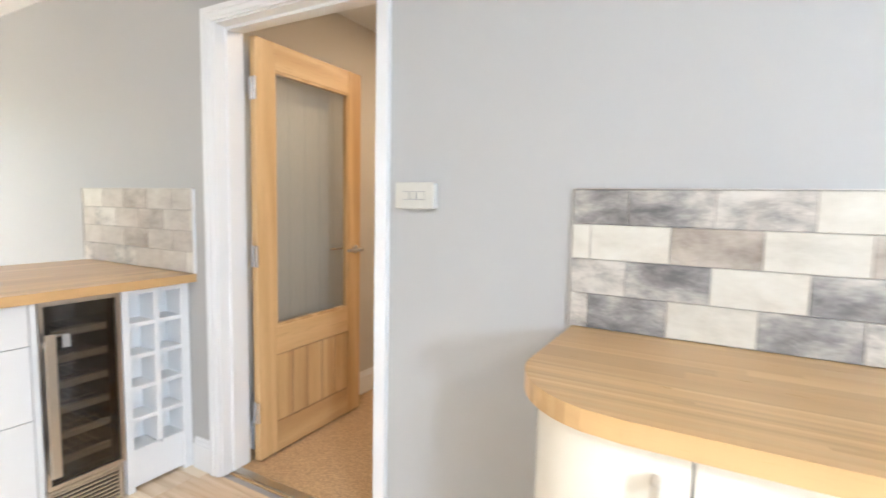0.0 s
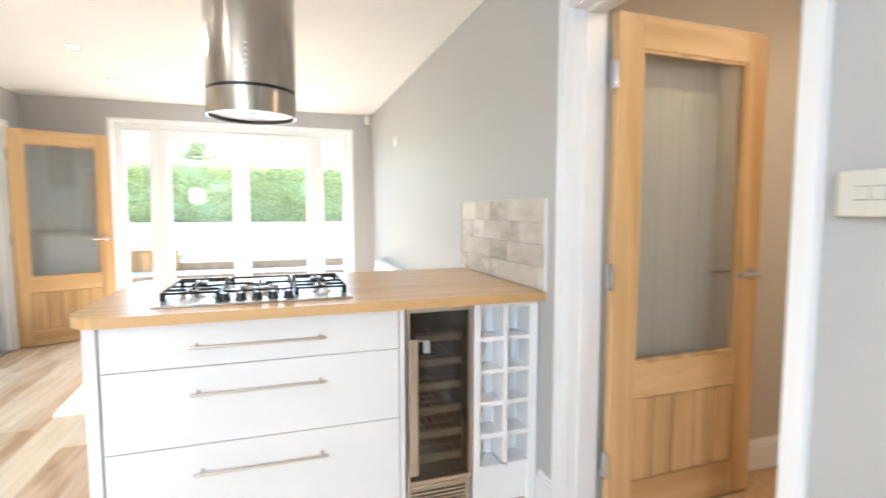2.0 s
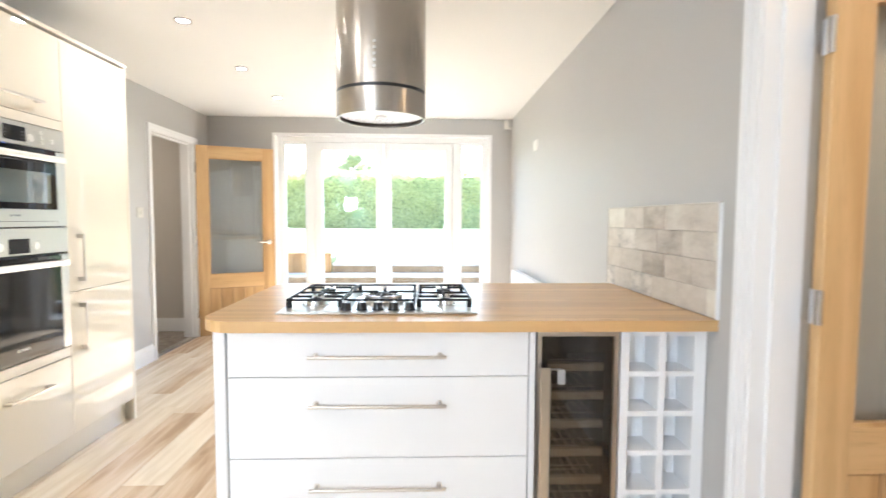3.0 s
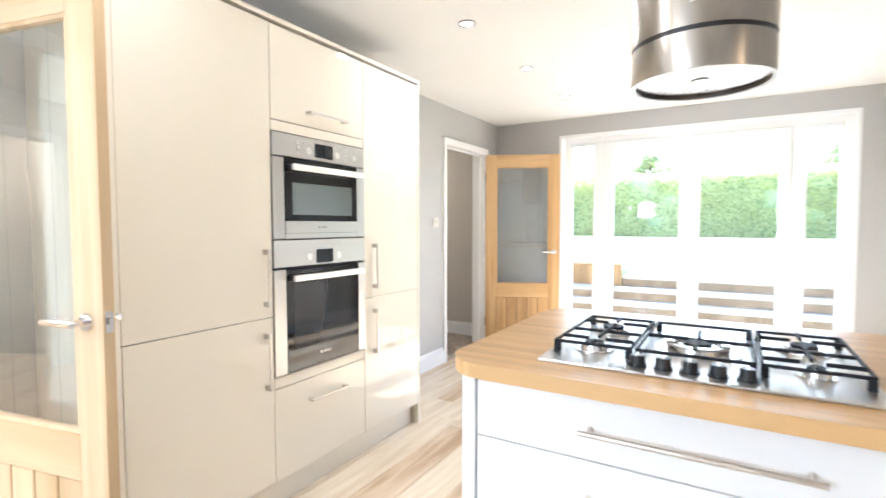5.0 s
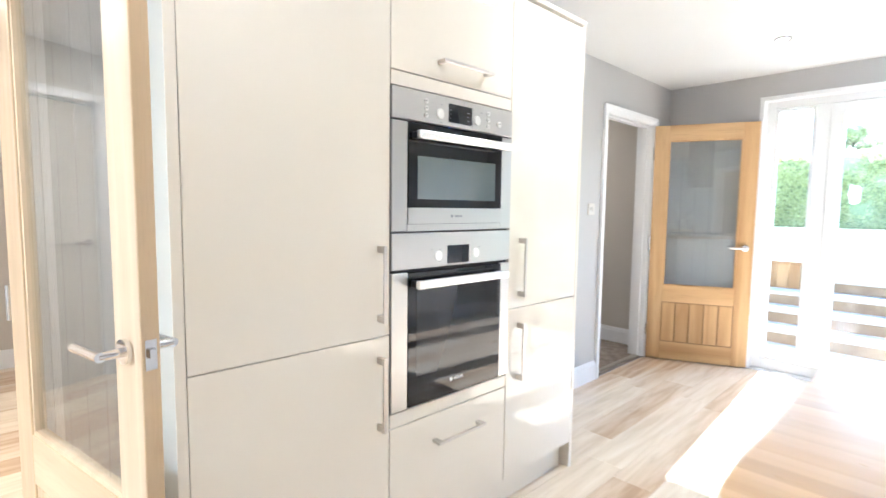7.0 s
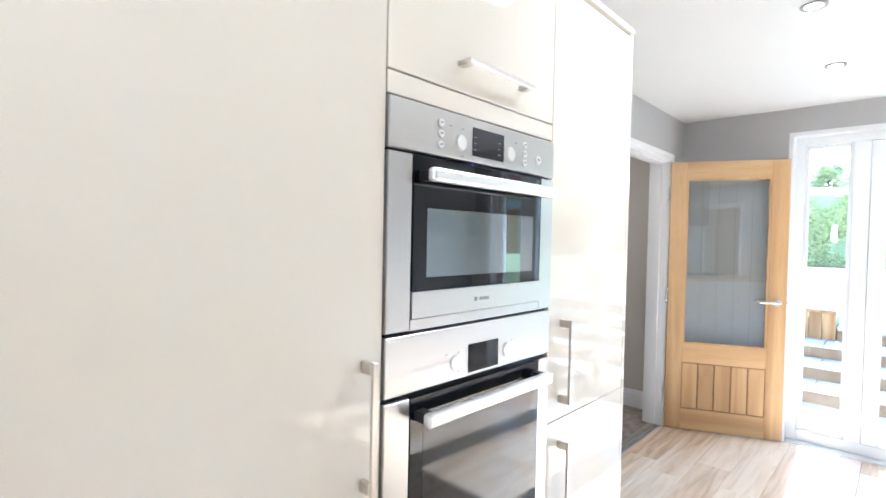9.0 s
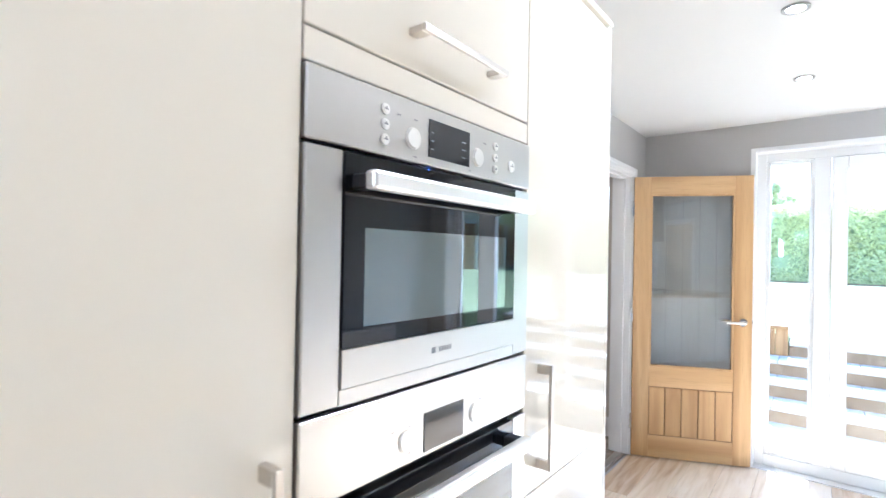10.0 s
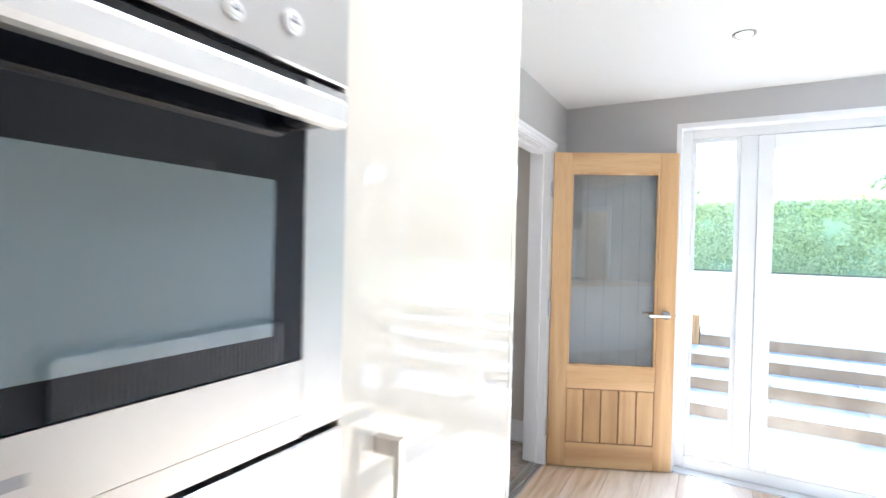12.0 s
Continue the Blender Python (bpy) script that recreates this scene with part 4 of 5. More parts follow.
def wine_cooler():
    c = thing("wine_cooler", (-2.45, 0.967, 0), "slim steel wine cooler with smoked glass door and empty shelves", "wine cooler")
    y0, y1 = 0.834, 1.112
    part("cabinet", boxes((-2.74, y0, 0.16, -2.70, y1, 0.880), (-2.70, y0, 0.16, -2.20, y0 + 0.02, 0.880), (-2.70, y1 - 0.02, 0.16, -2.20, y1, 0.880), (-2.70, y0 + 0.02, 0.85, -2.20, y1 - 0.02, 0.880), (-2.70, y0 + 0.02, 0.16, -2.20, y1 - 0.02, 0.18)), M_BLACK, c)
    door = part("door", boxes((-2.198, y0 + 0.002, 0.165, -2.172, y0 + 0.016, 0.878), (-2.198, y1 - 0.016, 0.165, -2.172, y1 - 0.002, 0.878), (-2.198, y0 + 0.016, 0.860, -2.172, y1 - 0.016, 0.878), (-2.198, y0 + 0.016, 0.165, -2.172, y1 - 0.016, 0.18)), M_NICKEL, c, "steel door frame")
    part("glass", boxes((-2.19, y0 + 0.016, 0.18, -2.178, y1 - 0.016, 0.860)), M_DARKGLASS, door, "smoked glass")
    part("dark_border", boxes((-2.1975, y0 + 0.016, 0.18, -2.1915, y0 + 0.042, 0.860), (-2.1975, y1 - 0.042, 0.18, -2.1915, y1 - 0.016, 0.860), (-2.1975, y0 + 0.042, 0.80, -2.1915, y1 - 0.042, 0.860), (-2.1975, y0 + 0.042, 0.18, -2.1915, y1 - 0.042, 0.205)), M_BLACK, door)
    part("handle", boxes((-2.15, y0 + 0.006, 0.222, -2.138, y0 + 0.040, 0.762), (-2.1715, y0 + 0.012, 0.25, -2.1505, y0 + 0.03, 0.28), (-2.1715, y0 + 0.012, 0.70, -2.1505, y0 + 0.03, 0.73), bevel=0.003), M_NICKEL, door, "upright steel handle")
    for i in range(6):
        z = 0.742 - i * 0.1
        sh = part("shelf", boxes((-2.235, y0 + 0.03, z - 0.013, -2.215, y1 - 0.03, z + 0.013), bevel=0.002), M_BEECH, c, "pale wooden shelf front")
        bm = bmesh.new()
        for k in range(7):
            y = y0 + 0.04 + k * (y1 - y0 - 0.08) / 6
            rod(bm, (-2.235, y, z - 0.006), (-2.66, y, z - 0.006), 0.0015, sides=6)
        for x in (-2.34, -2.5, -2.65):
            rod(bm, (x, y0 + 0.022, z - 0.009), (x, y1 - 0.022, z - 0.009), 0.0025, sides=6)
        part("wire_rack", bm, M_NICKEL, sh, "thin steel wires")
    # Strip and folded flap stand in for a bright mark of unknown cause.
    bm = bmesh.new()
    box(bm, -2.1775, y0 + 0.045, 0.748, -2.164, y0 + 0.09, 0.7495)
    prism(bm, [(-2.169, y0 + 0.070), (-2.167, y0 + 0.070), (-2.163, y0 + 0.094), (-2.165, y0 + 0.094)], 0.70, 0.748)
    part("folded_piece", bm, M_GROUT, door, "small folded grey piece standing for a bright mark at the handle")
    grille = part("grille", boxes((-2.21, y0 + 0.004, 0.012, -2.196, y1 - 0.004, 0.155)), M_BLACK, c)
    part("grille_frame", frame_bars(y0 + 0.004, y1 - 0.004, 0.008, 0.158, 0.018, -2.196, -2.182), M_NICKEL, grille)
    for i in range(7):
        z = 0.03 + i * 0.0165
        part("slat", boxes((-2.196, y0 + 0.022, z, -2.188, y1 - 0.022, z + 0.008)), M_NICKEL, grille)


wine_cooler()


def wine_rack():
    c = thing("wine_rack", (-2.33, 1.27, 0), "white open wine rack with ten square pigeonholes", "wine rack")
    y0, y1, xf, xb = 1.122, 1.416, -2.185, -2.30
    part("side_panel", boxes((xb, y0, 0, xf, y0 + 0.03, 0.882)), M_WHITE_IN, c)
    part("side_panel", boxes((xb, y1 - 0.04, 0, xf, y1, 0.882)), M_WHITE_IN, c)
    part("back_panel", boxes((xb - 0.01, y0, 0.0, xb, y1, 0.882)), M_WHITE_IN, c)
    part("kick_board", boxes((xf - 0.03, y0 + 0.03, 0.015, xf - 0.012, y1 - 0.04, 0.172)), M_WHITE_IN, c)
    ym = 1.255
    part("divider", boxes((xb, ym, 0.19, xf, ym + 0.022, 0.872)), M_WHITE_IN, c)
    for i in range(6):
        z = 0.872 - i * 0.1374
        for a, b in ((y0 + 0.03, ym), (ym + 0.022, y1 - 0.04)):
            part("shelf", boxes((xb, a, z - 0.017, xf - 0.001, b, z)), M_WHITE_IN, c)


wine_rack()


def back_unit(y0, y1):
    """A shallow double-door unit on the dining side of the peninsula."""
    c = thing("base_cabinet", (-2.9, (y0 + y1) / 2, 0), "white double-door base cabinet on the dining side", "cabinet", "dining side units")
    part("body", boxes((-2.98, y0, 0.13, -2.76, y1, 0.876)), M_WHITE_IN, c)
    ym = (y0 + y1) / 2
    for a, b, h in ((y0 + 0.002, ym - 0.0015, ym - 0.045), (ym + 0.0015, y1 - 0.002, ym + 0.045)):
        d = part("door", boxes((-3.002, a, 0.132, -2.982, b, 0.874), bevel=0.0015), M_WHITE, c)
        bow_handle(d, (-3.002, h, 0.58), (-3.002, h, 0.82), (-0.034, 0, 0))
    part("plinth", boxes((-2.95, y0, 0, -2.935, y1, 0.128)), M_WHITE, c)


back_unit(-0.182, 0.612)
back_unit(0.616, 1.414)


# ---- gas hob ----
def hob():
    h = thing("gas_hob", (-2.49, 0.3, 0.92), "five-burner stainless steel gas hob with black pan supports", "hob")
    x0, x1, y0, y1, z = -2.752, -2.242, -0.045, 0.645, 0.92
    bm = bmesh.new()
    box(bm, x0, y0, z, x1, y1, z + 0.007, bevel=0.004, segments=2)
    part("plate", bm, M_STEEL, h, "stainless steel plate")
    for i in range(5):
        y = 0.186 + i * 0.056
        bm = bmesh.new()
        rod(bm, (-2.296, y, z + 0.006), (-2.296, y, z + 0.012), 0.021, sides=24)
        rod(bm, (-2.296, y, z + 0.012), (-2.296, y, z + 0.034), 0.0175, 0.0155, sides=24)
        k = part("knob", bm, M_BLACK, h, "black control knob", smooth=True)
        part("pointer", boxes((-2.308, y - 0.002, z + 0.034, -2.279, y + 0.002, z + 0.038)), M_NICKEL, k)
    for bx, by, r in ((-2.40, 0.06, 0.036), (-2.64, 0.06, 0.045), (-2.52, 0.30, 0.078), (-2.40, 0.54, 0.028), (-2.64, 0.54, 0.045)):
        bm = bmesh.new()
        rod(bm, (bx, by, z + 0.006), (bx, by, z + 0.011), r * 1.35, sides=32)
        rod(bm, (bx, by, z + 0.011), (bx, by, z + 0.024), r, r * 0.95, sides=32)
        if r > 0.06:
            ring(bm, (bx, by), r * 1.0, r * 0.72, z + 0.024, z + 0.03, 36)
        b = part("burner", bm, M_ALU, h, "bright aluminium burner", smooth=True)
        bm = bmesh.new()
        cap = r * (0.45 if r > 0.06 else 0.7)
        rod(bm, (bx, by, z + 0.024), (bx, by, z + 0.03), cap, cap * 0.95, sides=32)
        part("burner_cap", bm, M_IRON, b, smooth=True)
        bm = bmesh.new()
        rod(bm, (bx + r * 1.1, by + 0.012, z + 0.008), (bx + r * 1.1, by + 0.012, z + 0.026), 0.003, sides=8)
        part("igniter", bm, M_PLATE, b)
    gz0, gz1 = z + 0.030, z + 0.038
    for ya, yb in ((-0.032, 0.166), (0.172, 0.428), (0.434, 0.632)):
        xa, xb, w = -2.742, -2.338, 0.007
        ym = (ya + yb) / 2
        rows = [(xa, ya, gz0, xa + w, yb, gz1), (xb - w, ya, gz0, xb, yb, gz1), (xa + w, ya, gz0, xb - w, ya + w, gz1), (xa + w, yb - w, gz0, xb - w, yb, gz1)]
        for cx in ((-2.40, -2.64) if ym < 0.2 or ym > 0.4 else (-2.52,)):
            g = 0.022
            rows += [(cx - 0.004, ya + w, gz0 + 0.003, cx + 0.004, ym - g, gz1 + 0.004), (cx - 0.004, ym + g, gz0 + 0.003, cx + 0.004, yb - w, gz1 + 0.004)]
            rows += [(cx + g, ym - 0.004, gz0 + 0.003, min(cx + 0.115, xb - w), ym + 0.004, gz1 + 0.004), (max(cx - 0.115, xa + w), ym - 0.004, gz0 + 0.003, cx - g, ym + 0.004, gz1 + 0.004)]
        if not 0.2 < ym < 0.4:
            rows.append((-2.525, ya + w, gz0, -2.514, yb - w, gz1))
        for cx in (xa, xb - 0.016):
            for cy in (ya, yb - 0.016):
                rows.append((cx, cy, z + 0.0065, cx + 0.016, cy + 0.016, gz0))
        part("pan_support", boxes(*rows, bevel=0.0015), M_IRON, h, "black cast iron pan support")


hob()


# ---- extractor ----
def extractor():
    e = thing("extractor_hood", (-2.585, 0.287, 1.64), "round brushed steel island extractor hanging from the ceiling", "cooker hood")
    c, r = (-2.585, 0.287), 0.176
    bm = bmesh.new()
    ring(bm, c, r, r - 0.004, 1.64, 1.732, 64)
    part("lower_drum", bm, M_STEEL_V, e, smooth=True)
    bm = bmesh.new()
    ring(bm, c, r - 0.003, r - 0.008, 1.732, 1.744, 64)
    part("shadow_band", bm, M_BLACK, e, "black band", smooth=True)
    bm = bmesh.new()
    ring(bm, c, r, r - 0.004, 1.744, ZC - 0.001, 64)
    tube = part("upper_drum", bm, M_STEEL_V, e, smooth=True)
    bm = bmesh.new()
    ring(bm, c, r - 0.0045, r - 0.012, 1.641, 1.662, 64)
    part("bottom_rim", bm, M_STEEL_RIM, e, "dark steel inner rim", smooth=True)
    bm = bmesh.new()
    rod(bm, (*c, 1.654), (*c, 1.658), r - 0.0125, sides=64)
    f = part("filter", bm, M_FILTER, e, "perforated aluminium grease filter")
    bm = bmesh.new()
    rod(bm, (*c, 1.650), (*c, 1.654), 0.022, sides=24)
    part("filter_catch", bm, M_CHROME, f, smooth=True)
    for i in range(5):
        z = 1.80 + i * 0.022
        bm = bmesh.new()
        rod(bm, (c[0] + r - 0.002, c[1] - 0.01, z), (c[0] + r + 0.003, c[1] - 0.01, z), 0.006, sides=14)
        part("button", bm, M_CHROME, tube, smooth=True)


M_STEEL_RIM = material("dark_steel", (0.18, 0.16, 0.145), 0.3, 1.0)


def filter_material():
    m = material("filter_mesh", (0.84, 0.84, 0.84), 0.35, 0.75)
    v = coords(m, shift=False)
    w = node(m, "ShaderNodeTexVoronoi", Scale=85.0)
    link(m, v, w.inputs["Vector"])
    set_colour(m, ramp(m, w.outputs["Distance"], [(0.25, (0.03, 0.03, 0.03)), (0.42, (0.42, 0.42, 0.42))]))
    bump(m, w.outputs["Distance"], 0.6, 0.002)
    return m


M_FILTER = filter_material()
extractor()

# ---- units along the north wall ----
NY0, NX0, NR = 0.838, -0.422, 0.235
n, rows = 13, []
sw = (YN - 0.002 - NY0) / n
for k in range(n):
    cuts = [0.0, 1.0] if k > 4 else [0.0, 0.25, 0.5, 0.75, 1.0]
    for u, v in zip(cuts, cuts[1:]):
        p, q = NY0 + (k + u) * sw, NY0 + (k + v) * sw
        rows.append((p, q, (NX0 + corner(p, NY0, 9, NR), NX0 + corner(q, NY0, 9, NR)), (XE - 0.002, XE - 0.002)))
stave_top("worktop", (1.0, 1.13, 0.9), "oak block worktop with a curved end along the wall", rows, 0.884, 0.924, "x", 6)


def curved_unit():
    c = thing("curved_cabinet", (-0.16, 1.15, 0), "cream gloss base cabinet with a curved corner door", "cabinet", "north wall units")
    r0 = 0.2
    pts = [(-0.395 + r0 - r0 * math.cos(a), 0.875 + r0 - r0 * math.sin(a)) for a in [i * math.pi / 2 / 14 for i in range(15)]]
    bm = bmesh.new()
    prism(bm, [(-0.087, YN - 0.004), (-0.395, YN - 0.004)] + pts + [(-0.087, 0.875)], 0.132, 0.88)
    d = part("curved_door", bm, M_CREAM, c, smooth=True)
    bow_handle(d, (-0.137, 0.873, 0.59), (-0.137, 0.873, 0.832), (0, -0.034, 0))
    bm = bmesh.new()
    prism(bm, [(-0.087, YN - 0.004), (-0.32, YN - 0.004), (-0.32, 1.08), (-0.18, 0.92), (-0.087, 0.92)], 0.0, 0.131)
    part("plinth", bm, M_CREAM, c)


curved_unit()


def wall_unit(x0, x1):
    c = thing("base_cabinet", ((x0 + x1) / 2, 1.15, 0), "cream gloss base cabinet under the oak worktop", "cabinet", "north wall units")
    part("body", boxes((x0, 0.897, 0.13, x1, YN - 0.004, 0.88)), M_CARC, c)
    d = part("door", boxes((x0 + 0.002, 0.875, 0.132, x1 - 0.002, 0.895, 0.878), bevel=0.0015), M_CREAM, c)
    bow_handle(d, (x0 + 0.05, 0.875, 0.57), (x0 + 0.05, 0.875, 0.812), (0, -0.034, 0))
    part("plinth", boxes((x0, 0.92, 0, x1, 0.935, 0.129)), M_CREAM, c)


for k in range(4):
    wall_unit(-0.085 + k * 0.6, 0.513 + k * 0.6)


# ---- fittings on walls and ceiling ----
def switch(place, face, gangs, w, h, label, deep=0.0):
    """A moulded plate; face is +1 or -1 along y."""
    x, y, z = place
    s = thing("light_switch", (x, y, z), label, "light switch")
    if deep:
        ys = sorted((y, y + face * deep))
        part("back_box", boxes((x - w / 2 + 0.002, ys[0], z - h / 2 + 0.002, x + w / 2 - 0.002, ys[1], z + h / 2 - 0.002), bevel=0.002), M_PLATE, s)
        y += face * deep
    ys = sorted((y, y + face * 0.009))
    part("plate", boxes((x - w / 2, ys[0], z - h / 2, x + w / 2, ys[1], z + h / 2), bevel=0.003), M_SWITCH, s)
    for i in range(gangs):
        cx = x + (i - (gangs - 1) / 2) * w * 0.2
        yy = sorted((y + face * 0.0088, y + face * 0.013))
        # Grey plate behind each rocker imitates the shaded gap round its edge.
        part("rocker_shade_plate", boxes((cx - w * 0.082, yy[0] - 0.0002, z - 0.0135, cx + w * 0.082, yy[1] - 0.0035, z + 0.0135) if face > 0 else (cx - w * 0.082, yy[0] + 0.0035, z - 0.0135, cx + w * 0.082, yy[1] + 0.0002, z + 0.0135)), M_MARK, s)
        part("rocker", boxes((cx - w * 0.075, yy[0], z - 0.012, cx + w * 0.075, yy[1], z + 0.012), bevel=0.0015), M_SWITCH, s)
    return s


switch((-0.943, YN, 1.285), -1, 3, 0.146, 0.086, "cream three-gang light switch on a surface box beside the hall doorway", 0.026)
switch((-4.76, YS, 1.285), 1, 2, 0.086, 0.086, "white light switch beside the utility doorway")
s = thing("socket_plate", (-4.84, YN, 1.885), "white double socket plate high on the wall", "socket")
part("plate", boxes((-4.915, YN - 0.01, 1.842, -4.765, YN, 1.928), bevel=0.003), M_PLATE, s)
for x in (-4.875, -4.805):
    part("rocker", boxes((x - 0.008, YN - 0.013, 1.90, x + 0.008, YN - 0.0095, 1.918)), M_PLATE, s)
s = thing("alarm_sensor", (-6.02, 1.37, 2.27), "small white movement sensor in the ceiling corner", "sensor")
bm = bmesh.new()
prism(bm, [(-6.074, 1.418), (-6.074, 1.36), (-6.045, 1.335), (-6.0, 1.37), (-6.01, 1.418)], 2.24, 2.335, 0.006)
part("case", bm, M_PLATE, s)


def downlight(x, y):
    d = thing("downlight", (x, y, ZC), "small round recessed downlight with a metal bezel, lit", "ceiling light", "kitchen downlights")
    bm = bmesh.new()
    ring(bm, (0, 0), 0.046, 0.031, -0.006, 0.0, 28)
    part("bezel", bm, M_BEZEL, d, "brushed nickel bezel", smooth=True, local=True)
    bm = bmesh.new()
    rod(bm, (0, 0, -0.0035), (0, 0, -0.0005), 0.0295, sides=24)
    part("lens", bm, M_LAMP, d, "bright lens", local=True)
    return d


first = downlight(-5.2, -0.89)
for k in range(1, 9):
    copy_thing(first, Matrix.Translation((-5.2 + k * 0.876, -0.89, ZC)))
for k, watts in ((2, 0.9), (4, 0.6), (5, 0.6), (6, 1.0), (7, 1.0), (8, 5.0)):
    room_lamp("downlight_beam", (-5.2 + k * 0.876, -0.89, ZC - 0.02), watts, (1.0, 0.93, 0.85) if k < 7 else (0.95, 0.97, 1.0), 0.04)
# Hall and utility downlights are unseen, added to brighten those rooms.
for place, watts in (((-1.2, 2.15, ZC), 0.65), ((-1.2, 3.05, ZC), 1.2), ((-5.4, -3.0, ZC), 1.0), ((-1.2, -3.1, ZC), 4.0), ((0.5, -4.6, ZC), 5.0), ((0.3, -3.0, ZC), 4.0)):
    copy_thing(first, Matrix.Translation(place))
    room_lamp("downlight_beam", (place[0], place[1], ZC - 0.02), watts, (1.0, 0.70, 0.40) if place[1] > 0 else (1.0, 0.84, 0.66))


def radiator():
    d = thing("radiator", (-4.72, 1.36, 0.15), "long white double panel radiator with ribbed front", "radiator")
    x0, x1, z0, z1, y = -5.5, -3.93, 0.15, 0.735, 1.34
    bm = bmesh.new()
    box(bm, x0, y, z0, x1, y + 0.012, z1, bevel=0.003)
    k = int((x1 - x0) / 0.036)
    for i in range(k):
        cx = x0 + 0.03 + i * (x1 - x0 - 0.06) / (k - 1)
        box(bm, cx - 0.009, y - 0.008, z0 + 0.03, cx + 0.009, y + 0.001, z1 - 0.03)
    part("panel", bm, M_RADIATOR, d)
    part("top_grille", boxes((x0, y + 0.013, z1 - 0.012, x1, YN - 0.02, z1 + 0.004)), M_RADIATOR, d)
    part("side_cover", boxes((x0 - 0.003, y, z0, x0, YN - 0.02, z1)), M_RADIATOR, d)
    part("side_cover", boxes((x1, y, z0, x1 + 0.003, YN - 0.02, z1)), M_RADIATOR, d)
    part("bracket", boxes((x0 + 0.2, YN - 0.022, z0 + 0.05, x0 + 0.24, YN, z1 - 0.05), (x1 - 0.24, YN - 0.022, z0 + 0.05, x1 - 0.2, YN, z1 - 0.05)), M_RADIATOR, d)
    bm = bmesh.new()
    rod(bm, (x1 + 0.03, 1.375, 0.0), (x1 + 0.03, 1.375, 0.2), 0.0075)
    rod(bm, (x1 + 0.0, 1.375, 0.19), (x1 + 0.04, 1.375, 0.19), 0.012)
    rod(bm, (x1 + 0.03, 1.375, 0.2), (x1 + 0.03, 1.375, 0.27), 0.016)
    part("valve", bm, M_PLATE, d, "white thermostatic valve", smooth=True)


radiator()

# ---- garden ----
# Crest at x -13.7 is shaped to the camera's view, hiding the hedge's shadow.
LAND = [(-900, 3.0), (-60, 1.6), (-16.4, 0.95), (-15.6, 0.86), (-14.3, 0.93), (-13.7, 0.975), (-11.5, 0.5), (-9.45, 0.46), (-9.4, -0.2), (900, -0.2)]
bm = bmesh.new()
ys = [-900, -60, -20, -8, 0, 8, 20, 60, 900]
grid = [[bm.verts.new((x, y, z)) for y in ys] for x, z in LAND]
for a, b in zip(grid, grid[1:]):
    for i in range(len(ys) - 1):
        bm.faces.new((a[i], a[i + 1], b[i + 1], b[i]))
bmesh.ops.recalc_face_normals(bm, faces=bm.faces)
for f in bm.faces:
    if f.normal.z < 0:
        f.normal_flip()
structure("ground", bm, M_LAWN, "mown garden lawn rising to a low crest shaped to the camera's view", "ground")
structure("pavement", boxes((-7.82, -7, -0.3, XW - TW - 0.002, 7, -0.14)), M_PAVING, "pale stone patio below the doors", "patio")


def steps():
    s = thing("garden_steps", (-8.5, 0.6, -0.14), "pale stone garden steps with brown stone risers", "steps")
    for i in range(4):
        x, z = -7.80 - i * 0.41, -0.14 + i * 0.152
        ya = -2.6 if i < 3 else -1.12
        part("riser", boxes((x - 0.42, ya, z - 0.05, x - 0.015, 2.3, z + 0.115), bevel=0.004), M_STONE, s, "brown stone riser")
        n = round((2.3 - ya) / 0.7)
        w = (2.3 - ya) / n
        for k in range(n):
            y0 = ya + k * w
            part("tread", boxes((x - 0.415, y0 + 0.003, z + 0.116, x + 0.015, y0 + w - 0.003, z + 0.152), bevel=0.005), M_PAVING, s)


steps()
structure("terrace", boxes((-11.5, -1.2, 0.3, -9.44, 2.3, 0.47)), M_PAVING, "pale paved landing above the steps", "patio")


def retaining_wall(x, y0, y1, z0, z1, label):
    w = thing("retaining_wall", (x, (y0 + y1) / 2, z0), label, "retaining wall", kind="structure")
    part("bank", boxes((-9.6, y0 + 0.01, -0.2, x - 0.03, y1 - 0.01, z1 - 0.1)), M_LAWN, w, "turf behind the boards")
    n = int((y1 - y0) / 0.125)
    step = (y1 - y0) / n
    first = part("board", boxes((x - 0.025, y0 + 0.003, z0, x, y0 + step - 0.003, z1 - 0.04)), M_FENCE, w)
    for i in range(1, n):
        ob = new("board", first.data)
        ob.parent = w
        ob.matrix_basis = Matrix.Translation((0, i * step, 0))
    part("capping", boxes((x - 0.06, y0, z1 - 0.04, x + 0.03, y1, z1), bevel=0.004), M_FENCE, w)


retaining_wall(-8.99, -6.2, -1.125, 0.30, 0.66, "low orange timber board retaining wall above the steps")
retaining_wall(-7.93, 2.31, 7.0, -0.139, 0.64, "low brown timber board retaining wall")


def leaves(name, points, normals, size, mat, parent, rng):
    """Many small folded leaves, each a bent quad at a point, facing roughly along its normal."""
    n = len(points)
    nrm = normals + rng.normal(0, 0.55, (n, 3))
    nrm /= np.linalg.norm(nrm, axis=1)[:, None]
    t = np.cross(nrm, rng.normal(0, 1, (n, 3)))
    t /= np.linalg.norm(t, axis=1)[:, None]
    b = np.cross(nrm, t)
    s = (size * rng.uniform(0.6, 1.3, n))[:, None]
    verts = np.stack([points - t * s, points + b * s * 0.5 + nrm * s * 0.2, points + t * s, points - b * s * 0.5 + nrm * s * 0.2], 1).reshape(-1, 3)
    me = bpy.data.meshes.new(name)
    me.from_pydata(verts.tolist(), [], np.arange(4 * n).reshape(-1, 4).tolist())
    me.materials.append(mat)
    ob = new(name, me)
    ob.parent = parent
    return ob


